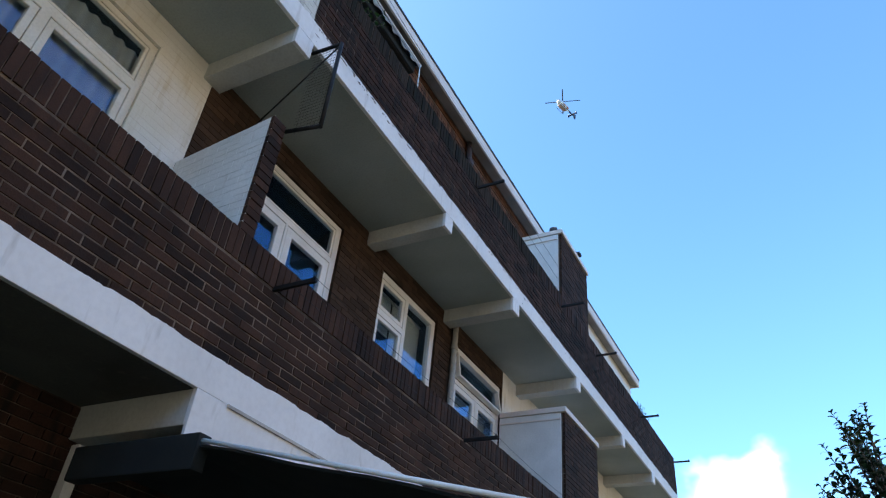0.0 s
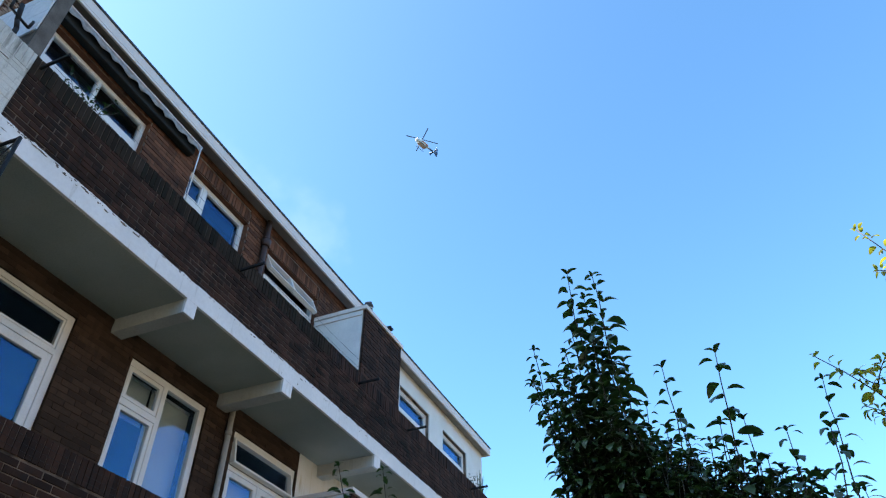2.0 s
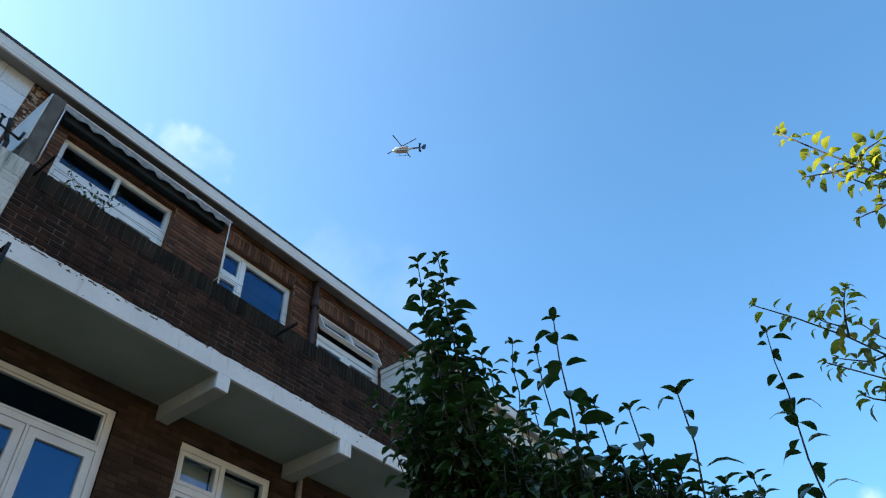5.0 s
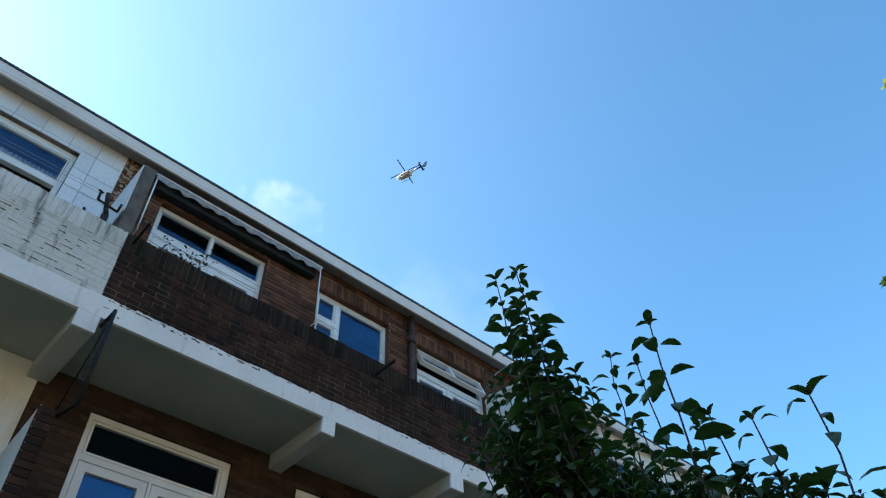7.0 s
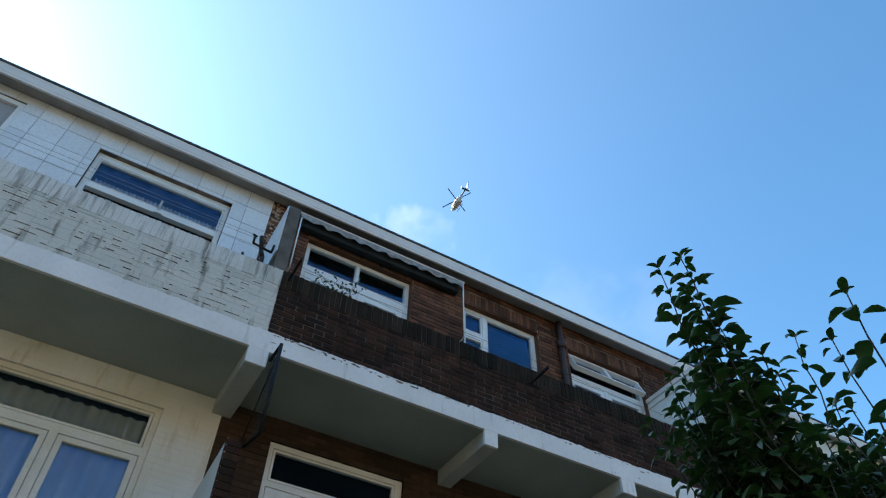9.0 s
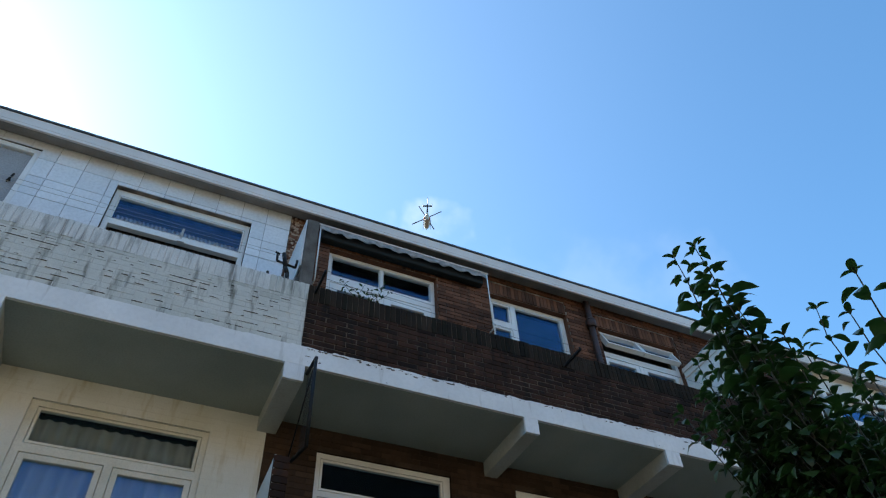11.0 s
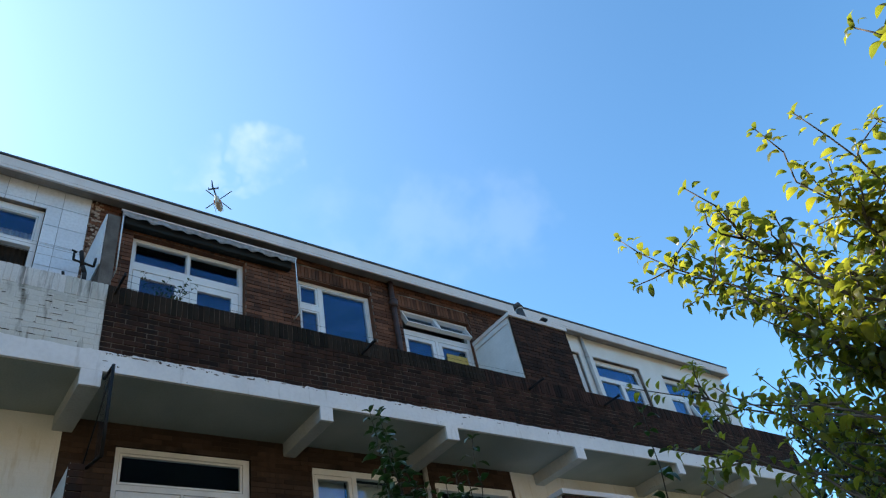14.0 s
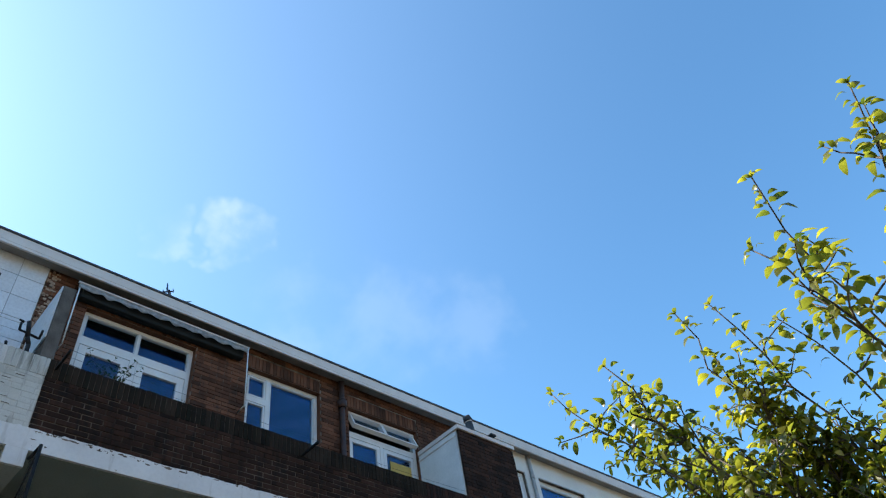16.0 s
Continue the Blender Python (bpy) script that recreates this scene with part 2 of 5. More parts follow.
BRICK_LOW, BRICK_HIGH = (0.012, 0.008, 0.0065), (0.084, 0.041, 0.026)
M = {
    "brick": material("brown_brick", BRICK_LOW, BRICK_HIGH, 0.85, 3.0, 0.5, 120, per="island", streak=((0.025, 0.02, 0.018), 0.75, 0.5, 0.72), gloss=0.15),
    "brick_piece": material("brown_brick_piece", BRICK_LOW, BRICK_HIGH, 0.85, 3.0, 0.5, 120, per="object", streak=((0.025, 0.02, 0.018), 0.6, 0.52, 0.72), gloss=0.15),
    # Blackened parapet brick; on the ground floor wall its darkness stands for shade.
    "dark_brick": material("blackened_shaded_brick", (0.010, 0.007, 0.006), (0.076, 0.037, 0.025), 0.88, 2.0, 0.5, 120, per="island", streak=((0.012, 0.011, 0.010), 0.8, 0.48, 0.7), gloss=0.15),
    "dark_brick_piece": material("blackened_brick_piece", (0.010, 0.007, 0.006), (0.076, 0.037, 0.025), 0.88, 2.0, 0.5, 120, per="object", streak=((0.012, 0.011, 0.010), 0.8, 0.48, 0.7), gloss=0.15),
    "wall_brick": material("red_brown_brick", (0.046, 0.023, 0.015), (0.235, 0.104, 0.06), 0.85, 2.5, 0.5, 120, per="island", streak=((0.05, 0.035, 0.028), 0.6, 0.5, 0.75), gloss=0.15),
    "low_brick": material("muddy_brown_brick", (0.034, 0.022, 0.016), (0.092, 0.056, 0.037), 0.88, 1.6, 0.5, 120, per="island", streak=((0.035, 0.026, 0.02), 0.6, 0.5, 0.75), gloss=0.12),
    "cement": material("weathered_grey_cement", (0.10, 0.092, 0.082), (0.20, 0.185, 0.168), 0.92, 4.0, 0.5, 90, streak=((0.08, 0.075, 0.065), 0.6, 0.5, 0.75), gloss=0.1),
    "raw_brick": material("broken_orange_brick", (0.30, 0.19, 0.13), (0.55, 0.43, 0.33), 0.95, 16.0, 0.8, 60, per="island", vary=0.5, gloss=0.1),
    "mortar_tan": material("tan_mortar", (0.05, 0.039, 0.031), (0.25, 0.195, 0.155), 0.95, 5.0, 0.5, 150, gloss=0.1),
    "mortar": material("mortar", (0.07, 0.056, 0.046), (0.27, 0.22, 0.18), 0.95, 5.0, 0.5, 150, gloss=0.1),
    "soot_cap": material("mossy_soldier_brick", (0.012, 0.011, 0.009), (0.05, 0.036, 0.026), 0.92, 3.0, 0.6, 120, per="object", streak=((0.018, 0.019, 0.013), 0.7, 0.45, 0.7), gloss=0.1),
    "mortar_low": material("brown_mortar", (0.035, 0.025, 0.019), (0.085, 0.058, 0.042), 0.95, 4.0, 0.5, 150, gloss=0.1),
    # Sooty on the top parapet; darkens the shaded ground floor wall too.
    "mortar_dark": material("sooty_shaded_mortar", (0.03, 0.023, 0.018), (0.15, 0.118, 0.094), 0.95, 4.0, 0.5, 150, gloss=0.1),
    "white_brick": material("white_painted_brick", (0.50, 0.51, 0.455), (0.70, 0.70, 0.65), 0.7, 4.0, 0.4, 110, per="island", vary=0.15, streak=((0.15, 0.15, 0.125), 0.85, 0.53, 0.70), gloss=0.15),
    "white_cap": material("white_painted_brick_grimy", (0.55, 0.55, 0.51), (0.78, 0.78, 0.75), 0.75, 4.0, 0.5, 110, per="island", vary=0.2, streak=((0.10, 0.097, 0.085), 0.75, 0.5, 0.7), gloss=0.15),
    "divider_white": material("white_wall_paint", (0.66, 0.66, 0.62), (0.79, 0.79, 0.76), 0.75, 2.2, 0.35, 90, vary=0.1, streak=((0.42, 0.36, 0.28), 0.5, 0.6, 0.8), gloss=0.15),
    "white_joint": material("white_painted_joint", (0.56, 0.55, 0.52), (0.74, 0.73, 0.70), 0.8, 6.0, 0.5, 110),
    "cream": material("cream_painted_brick", (0.72, 0.69, 0.58), (0.84, 0.83, 0.79), 0.7, 1.3, 0.5, 90, vary=0.06, streak=((0.50, 0.42, 0.25), 0.65, 0.56, 0.78), gloss=0.15),
    "white_beam": material("white_painted_concrete", (0.76, 0.76, 0.75), (0.86, 0.86, 0.85), 0.6, 1.6, 0.12, 24, vary=0.06, streak=((0.35, 0.32, 0.27), 0.5, 0.62, 0.8)),
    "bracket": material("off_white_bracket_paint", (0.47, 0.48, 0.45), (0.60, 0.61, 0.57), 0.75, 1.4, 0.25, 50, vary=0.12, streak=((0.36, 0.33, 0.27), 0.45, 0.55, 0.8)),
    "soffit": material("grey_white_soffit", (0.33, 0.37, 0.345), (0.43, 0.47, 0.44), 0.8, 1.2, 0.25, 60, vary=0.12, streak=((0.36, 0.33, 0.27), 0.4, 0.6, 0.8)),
    # Shade under the lower balcony is put into this darker soffit colour.
    "soffit_low": material("shade_grey_soffit", (0.06, 0.06, 0.055), (0.12, 0.12, 0.11), 0.85, 1.2, 0.25, 60, vary=0.15, streak=((0.2, 0.18, 0.15), 0.4, 0.6, 0.8)),
    "plaster": material("white_plaster", (0.72, 0.71, 0.66), (0.82, 0.81, 0.77), 0.75, 1.5, 0.25, 80, vary=0.1),
    "tile": material("white_marbled_tile", (0.66, 0.68, 0.70), (0.82, 0.83, 0.84), 0.3, 3.0, 0.05, 30, per="object", vary=0.12),
    "tile_bed": material("grey_tile_joint", (0.22, 0.22, 0.225), (0.34, 0.34, 0.34), 0.9, 5.0, 0.3, 90),
    "frame": material("white_window_paint", (0.74, 0.74, 0.72), (0.83, 0.83, 0.81), 0.4, 4.0, 0.1, 60, vary=0.08),
    "cream_frame": material("ivory_window_paint", (0.70, 0.66, 0.54), (0.80, 0.77, 0.68), 0.45, 4.0, 0.1, 60, vary=0.1),
    "fascia": material("white_fascia_paint", (0.72, 0.64, 0.58), (0.80, 0.72, 0.66), 0.55, 3.0, 0.15, 60, vary=0.1),
    "eave": material("grey_eave_board", (0.27, 0.23, 0.205), (0.36, 0.31, 0.275), 0.75, 3.0, 0.2, 60, vary=0.15),
    "roofing": material("dark_roof_edge", (0.03, 0.03, 0.035), (0.07, 0.07, 0.07), 0.7, 6.0, 0.3, 80),
    "iron": material("black_iron", (0.007, 0.007, 0.007), (0.024, 0.02, 0.018), 0.6, 9.0, 0.3, 90, gloss=0.25),
    "pipe_brown": material("brown_drain_pipe", (0.04, 0.02, 0.014), (0.085, 0.042, 0.03), 0.6, 6.0, 0.2, 60),
    "pipe_grey": material("grey_drain_pipe", (0.38, 0.36, 0.33), (0.52, 0.50, 0.46), 0.55, 5.0, 0.2, 60),
    "awning": material("grey_striped_awning_cloth", (0.45, 0.48, 0.52), (0.74, 0.76, 0.78), 0.85, 14.0, 0.2, 200),
    # Darkened copy of the awning cloth; the shade of its underside is in the colour.
    "awning_dark": material("shaded_awning_cloth", (0.02, 0.022, 0.03), (0.05, 0.05, 0.06), 0.9, 6.0, 0.2, 200),
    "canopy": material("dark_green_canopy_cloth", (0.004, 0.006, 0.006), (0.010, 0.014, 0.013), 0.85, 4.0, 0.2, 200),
    "curtain": material("pale_curtain_cloth", (0.74, 0.76, 0.72), (0.86, 0.87, 0.83), 0.9, 5.0, 0.2, 200),
    "dark_curtain": material("brown_pleated_curtain", (0.035, 0.028, 0.022), (0.09, 0.07, 0.055), 0.9, 5.0, 0.2, 200),
    "blind": material("pale_roller_blind", (0.50, 0.55, 0.52), (0.62, 0.66, 0.62), 0.85, 2.0, 0.1, 150),
    # Near-black colour carries the darkness of the unlit rooms behind the glass.
    "room": material("unlit_room_tone", (0.05, 0.047, 0.043), (0.08, 0.075, 0.07), 0.9, 1.0, 0.1, 40),
    "board": material("yellow_board", (0.55, 0.38, 0.08), (0.68, 0.50, 0.14), 0.7, 3.0, 0.1, 60),
    "grey_panel": material("grey_door_panel", (0.30, 0.30, 0.31), (0.38, 0.38, 0.38), 0.6, 2.0, 0.1, 60),
    "bark": material("grey_brown_bark", (0.06, 0.045, 0.035), (0.16, 0.13, 0.11), 0.9, 20.0, 0.6, 160),
    # Warm tone for the added walls that bounce sun onto the facade.
    "far_brick": material("bounce_wall_brick", (0.16, 0.122, 0.084), (0.245, 0.19, 0.135), 0.9, 0.8, 0.3, 30),
    "young_bark": material("dark_shoot_bark", (0.02, 0.02, 0.014), (0.05, 0.045, 0.032), 0.8, 20.0, 0.4, 160),
    "grass": material("garden_ground", (0.035, 0.04, 0.022), (0.075, 0.075, 0.045), 0.95, 1.5, 0.5, 40),
    "leaf": leaf_material("green_leaf", (0.014, 0.032, 0.009), (0.042, 0.078, 0.020), 0.16),
    "leaf_apple": leaf_material("yellow_green_leaf", (0.017, 0.04, 0.01), (0.195, 0.18, 0.035), 0.55),
    "needles": leaf_material("dark_conifer_green", (0.012, 0.028, 0.010), (0.03, 0.05, 0.02), 0.1),
    "heli_white": material("white_aircraft_paint", (0.68, 0.67, 0.72), (0.78, 0.77, 0.82), 0.35, 2.0, 0.0, 20, vary=0.05),
    "heli_orange": material("orange_aircraft_paint", (0.55, 0.17, 0.12), (0.64, 0.24, 0.17), 0.35, 2.0, 0.0, 20, vary=0.05),
    "heli_belly": material("grey_pink_belly_panel", (0.40, 0.28, 0.27), (0.52, 0.40, 0.39), 0.5, 3.0, 0.0, 20, vary=0.1),
    "heli_blue": material("dark_blue_aircraft_paint", (0.012, 0.022, 0.07), (0.02, 0.035, 0.10), 0.35, 2.0, 0.0, 20, vary=0.05),
    "heli_dark": material("dark_rotor_composite", (0.02, 0.022, 0.028), (0.045, 0.045, 0.055), 0.5, 2.0, 0.0, 20, vary=0.1),
    "glass": glass_material(),
}


# ---- building helpers ----
def box(bm, x0, x1, y0, y1, z0, z1, bevel=0.0, turn=None):
    """Adds a block to bm, its edges rounded where bevel is given."""
    vs = [bm.verts.new((x, y, z)) for x in (x0, x1) for y in (y0, y1) for z in (z0, z1)]
    fs = [bm.faces.new([vs[i] for i in f]) for f in ((0, 1, 3, 2), (4, 6, 7, 5), (0, 4, 5, 1), (2, 3, 7, 6), (0, 2, 6, 4), (1, 5, 7, 3))]
    if turn is not None:
        bmesh.ops.transform(bm, matrix=turn, verts=vs)
    if bevel:
        es = {e for f in fs for e in f.edges}
        bmesh.ops.bevel(bm, geom=list(es), offset=bevel, segments=2, affect="EDGES", profile=0.6)
    return vs


def tube(bm, a, b, r0, r1=None, sides=8, caps=True):
    """Adds a round bar from a to b, tapering from r0 to r1."""
    a, b = Vector(a), Vector(b)
    r1 = r0 if r1 is None else r1
    q = (b - a).to_track_quat("Z", "Y")
    rings = []
    for c, r in ((a, r0), (b, r1)):
        rings.append([bm.verts.new(c + q @ Vector((r * math.cos(2 * math.pi * k / sides), r * math.sin(2 * math.pi * k / sides), 0))) for k in range(sides)])
    for k in range(sides):
        f = bm.faces.new((rings[0][k], rings[0][(k + 1) % sides], rings[1][(k + 1) % sides], rings[1][k]))
        f.smooth = True
    if caps:
        bm.faces.new(rings[0][::-1])
        bm.faces.new(rings[1])


def link(name, bm, mat, smooth=False):
    me = bpy.data.meshes.new(name)
    bmesh.ops.recalc_face_normals(bm, faces=bm.faces[:])
    bm.to_mesh(me)
    bm.free()
    me.materials.append(mat)
    return new(name, me)


def part(name, bm, mat, parent, label="", kind=""):
    ob = link(name, bm, mat)
    ob.parent = parent
    return tagged(ob, label=label, kind=kind)


def thing(name, label, category, kind="", group=""):
    return tagged(new(name), label, category, group, kind)


def blocks(name, mat, boxes, parent=None, kind="", label="", category=""):
    """One mesh of many five-sided blocks (x0, x1, y0, y1, z0, z1), open at the back (x0)."""
    b = np.array(boxes, dtype=float)
    idx = ((0, 2, 4), (0, 3, 4), (0, 3, 5), (0, 2, 5), (1, 2, 4), (1, 3, 4), (1, 3, 5), (1, 2, 5))
    verts = np.stack([b[:, list(i)] for i in idx], axis=1).reshape(-1, 3)
    quads = np.array(((4, 5, 6, 7), (0, 1, 5, 4), (3, 7, 6, 2), (0, 4, 7, 3), (1, 2, 6, 5)))
    faces = (quads[None] + 8 * np.arange(len(b))[:, None, None]).reshape(-1, 4)
    me = bpy.data.meshes.new(name)
    me.from_pydata(verts.tolist(), [], faces.tolist())
    me.materials.append(mat)
    ob = new(name, me)
    ob.parent = parent
    return tagged(ob, label, category, kind=kind)


def courses(y0, y1, z0, z1, holes=(), high=0.0605, long=0.203, joint=0.009):
    """Running bond over a rectangle with holes (y0, y1, z0, z1): the bricks as y0, y1, z0, z1."""
    out, row, z = [], 0, z0
    while z < z1 - 0.012:
        top = min(z + high - joint, z1)
        cuts = sorted((max(a, y0), min(b, y1)) for a, b, c, d in holes if c < top and d > z and a < y1 and b > y0)
        spans, at = [], y0
        for a, b in cuts:
            if a > at:
                spans.append((at, a))
            at = max(at, b)
        if at < y1:
            spans.append((at, y1))
        shift = (row % 2) * (long + joint) / 2
        for a, b in spans:
            k = math.floor((a - y0 - shift) / (long + joint))
            while y0 + shift + k * (long + joint) < b:
                p = y0 + shift + k * (long + joint)
                s, e = max(p, a), min(p + long, b)
                if e - s > 0.02:
                    out.append((s, e, z, top))
                k += 1
        z += high
        row += 1
    return out


def soldiers(y0, y1, z0, z1, wide=0.058, joint=0.007):
    out, y = [], y0
    while y < y1 - 0.02:
        out.append((y, min(y + wide - joint, y1), z0, z1))
        y += wide
    return out


def proud(bricks, back, front, seed, jitter=0.003, loose=0.0):
    """Gives each brick its own depth between the joint plane and a little past the face."""
    r = random.Random(seed)
    return [(back, front + r.uniform(-jitter, jitter), a + r.uniform(0, loose), b - r.uniform(0, loose), c + r.uniform(0, loose), d - r.uniform(0, loose)) for a, b, c, d in bricks]


def pieces(name, mat, boxes, parent):
    """Bricks or tiles as objects of their own, sharing one mesh for each size."""
    shared = {}
    for x0, x1, y0, y1, z0, z1 in boxes:
        n = 3 if name == "tile" else 2
        key = (round(y1 - y0, n), round(z1 - z0, n), round(x1 - x0, 3))
        if key not in shared:
            bm = bmesh.new()
            w, h, d = key[0], key[1], key[2]
            box(bm, 0, d, -w / 2, w / 2, -h / 2, h / 2)
            e = [e for e in bm.edges if all(v.co.x > d / 2 for v in e.verts)]
            bmesh.ops.bevel(bm, geom=e, offset=0.002, segments=1, affect="EDGES")
            bmesh.ops.recalc_face_normals(bm, faces=bm.faces[:])
            me = bpy.data.meshes.new(name)
            bm.to_mesh(me)
            bm.free()
            me.materials.append(mat)
            shared[key] = me
        ob = new(name, shared[key])
        ob.parent = parent
        ob.location = (x0, (y0 + y1) / 2, (z0 + z1) / 2)


def pierced(name, x0, x1, y0, y1, z0, z1, holes, mat, label):
    """A wall of real thickness with openings that go through it."""
    ys = sorted({y0, y1, *(v for h in holes for v in h[:2] if y0 < v < y1)})
    zs = sorted({z0, z1, *(v for h in holes for v in h[2:] if z0 < v < z1)})
    bm = bmesh.new()
    solid = {}
    for i in range(len(ys) - 1):
        for k in range(len(zs) - 1):
            cy, cz = (ys[i] + ys[i + 1]) / 2, (zs[k] + zs[k + 1]) / 2
            solid[i, k] = not any(a < cy < b and c < cz < d for a, b, c, d in holes)

    def quad(*p):
        bm.faces.new([bm.verts.new(v) for v in p])

    for (i, k), full in solid.items():
        if not full:
            continue
        a, b, c, d = ys[i], ys[i + 1], zs[k], zs[k + 1]
        quad((x1, a, c), (x1, b, c), (x1, b, d), (x1, a, d))
        quad((x0, a, c), (x0, a, d), (x0, b, d), (x0, b, c))
        if not solid.get((i - 1, k)):
            quad((x0, a, c), (x1, a, c), (x1, a, d), (x0, a, d))
        if not solid.get((i + 1, k)):
            quad((x0, b, c), (x0, b, d), (x1, b, d), (x1, b, c))
        if not solid.get((i, k - 1)):
            quad((x0, a, c), (x0, b, c), (x1, b, c), (x1, a, c))
        if not solid.get((i, k + 1)):
            quad((x0, a, d), (x1, a, d), (x1, b, d), (x0, b, d))
    bmesh.ops.remove_doubles(bm, verts=bm.verts[:], dist=0.0005)
    return tagged(link(name, bm, mat), label, "wall", kind="structure")


# ---- the large structure ----
PX, FX = -1.13, -2.04                   # faces of the balcony parapets and of the facade
Y0, Y1, PEND = -5.0, 15.0, 14.65        # ends of the block and of the balconies
JOIN = 1.88                             # where white paint meets bare brick
LOW = [(-0.165, 1.347, 3.2, 5.488), (2.362, 3.792, 3.06, 5.505), (4.548, 5.782, 3.5, 5.508), (6.33, 7.70, 3.06, 5.48)]
TOP = [(-2.1, -1.15, 5.97, 8.58), (-0.285, 1.265, 6.9, 8.372), (2.262, 3.737, 5.97, 8.357), (4.52, 5.745, 6.8, 8.375), (6.255, 7.66, 5.97, 8.325),
       (9.62, 10.27, 5.97, 8.32), (10.632, 12.0, 6.9, 8.315), (12.69, 14.03, 6.9, 8.305)]
GROUND = [(3.4, 4.6, 0.8, 2.3)]
ROOF = 8.73

ground_bm = bmesh.new()
for i in range(40):
    for k in range(40):
        q = [(-2000 + 100 * (i + a), -2000 + 100 * (k + b)) for a, b in ((0, 0), (1, 0), (1, 1), (0, 1))]
        ground_bm.faces.new([ground_bm.verts.new((x, y, 0)) for x, y in q])
bmesh.ops.remove_doubles(ground_bm, verts=ground_bm.verts[:], dist=0.01)
tagged(link("ground", ground_bm, M["grass"]), "rough green garden lawn behind the flats", "ground", kind="structure")

# Shade below the balcony is coloured in with the dark mortar.
wall_ground = pierced("wall_ground_floor", -2.32, FX - 0.012, Y0, Y1, 0.0, 2.86, GROUND, M["mortar_dark"], "brown brick ground floor wall, darkened for the shade under the balcony")
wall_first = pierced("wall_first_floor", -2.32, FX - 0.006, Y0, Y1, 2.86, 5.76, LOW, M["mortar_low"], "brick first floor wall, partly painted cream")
wall_top = pierced("wall_top_floor", -2.32, FX - 0.012, Y0, Y1, 5.76, ROOF, TOP, M["mortar"], "brick top floor wall with tiled and plastered stretches")


def plain(name, dims, mat, label, category, bevel=0.0):
    bm = bmesh.new()
    box(bm, *dims, bevel)
    return tagged(link(name, bm, mat), label, category, kind="structure")


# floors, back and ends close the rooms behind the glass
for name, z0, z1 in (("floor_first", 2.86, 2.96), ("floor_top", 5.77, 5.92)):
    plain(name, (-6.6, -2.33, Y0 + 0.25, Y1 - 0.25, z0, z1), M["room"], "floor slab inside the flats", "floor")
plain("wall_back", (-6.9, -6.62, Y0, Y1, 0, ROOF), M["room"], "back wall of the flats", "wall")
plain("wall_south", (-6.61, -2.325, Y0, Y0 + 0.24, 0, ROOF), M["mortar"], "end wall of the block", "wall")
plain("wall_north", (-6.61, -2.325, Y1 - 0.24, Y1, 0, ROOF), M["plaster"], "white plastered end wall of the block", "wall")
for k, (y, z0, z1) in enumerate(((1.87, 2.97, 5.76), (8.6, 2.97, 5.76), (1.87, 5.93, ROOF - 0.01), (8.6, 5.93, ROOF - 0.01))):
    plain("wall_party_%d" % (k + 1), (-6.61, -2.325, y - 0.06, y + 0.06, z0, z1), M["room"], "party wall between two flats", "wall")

# unseen walls added behind the camera close the place, cut skylight, bounce warm sun
plain("wall_unseen_opposite", (14.5, 14.9, -34, 40, 0, 11.5), M["far_brick"], "unseen brick-coloured wall added to block sky and bounce sunlight", "wall")
plain("wall_unseen_end", (-2.0, 14.49, -26.4, -26, 0, 11.0), M["far_brick"], "unseen brick-coloured end wall added to block sky light", "wall")

# roof: slab, eave board, fascia and the dark roofing edge
plain("ceiling", (-6.9, -2.03, Y0, Y1 + 0.1, ROOF + 0.002, 8.80), M["eave"], "flat roof slab inside the flats", "ceiling")
bm = bmesh.new()
for y in (Y0, Y1 + 0.1):
    for x, z in ((-2.028, 8.7), (-2.028, 8.727), (-1.868, 8.692), (-1.868, 8.667)):
        bm.verts.new((x, y, z))
bm.verts.ensure_lookup_table()
for q in ((0, 1, 2, 3), (4, 7, 6, 5), (0, 4, 5, 1), (1, 5, 6, 2), (2, 6, 7, 3), (3, 7, 4, 0)):
    bm.faces.new([bm.verts[k] for k in q])
tagged(link("eave_board", bm, M["eave"]), "grey painted board under the eaves", "eaves", kind="structure")
plain("fascia_lower", (-1.866, -1.837, Y0, Y1 + 0.1, 8.655, 8.6965), M["fascia"], "white painted lower edge of the fascia", "fascia", 0.004)
plain("fascia", (-1.866, -1.835, Y0, Y1 + 0.1, 8.697, 8.828), M["fascia"], "white painted timber fascia along the flat roof", "fascia", 0.004)
plain("fascia_end", (-2.6, -1.867, Y1 + 0.07, Y1 + 0.1, 8.655, 8.828), M["fascia"], "white painted fascia round the roof corner", "fascia", 0.004)
plain("roof_edge", (-6.9, -1.822, Y0, Y1 + 0.12, 8.829, 8.862), M["roofing"], "dark bitumen roof edge", "roof", 0.004)

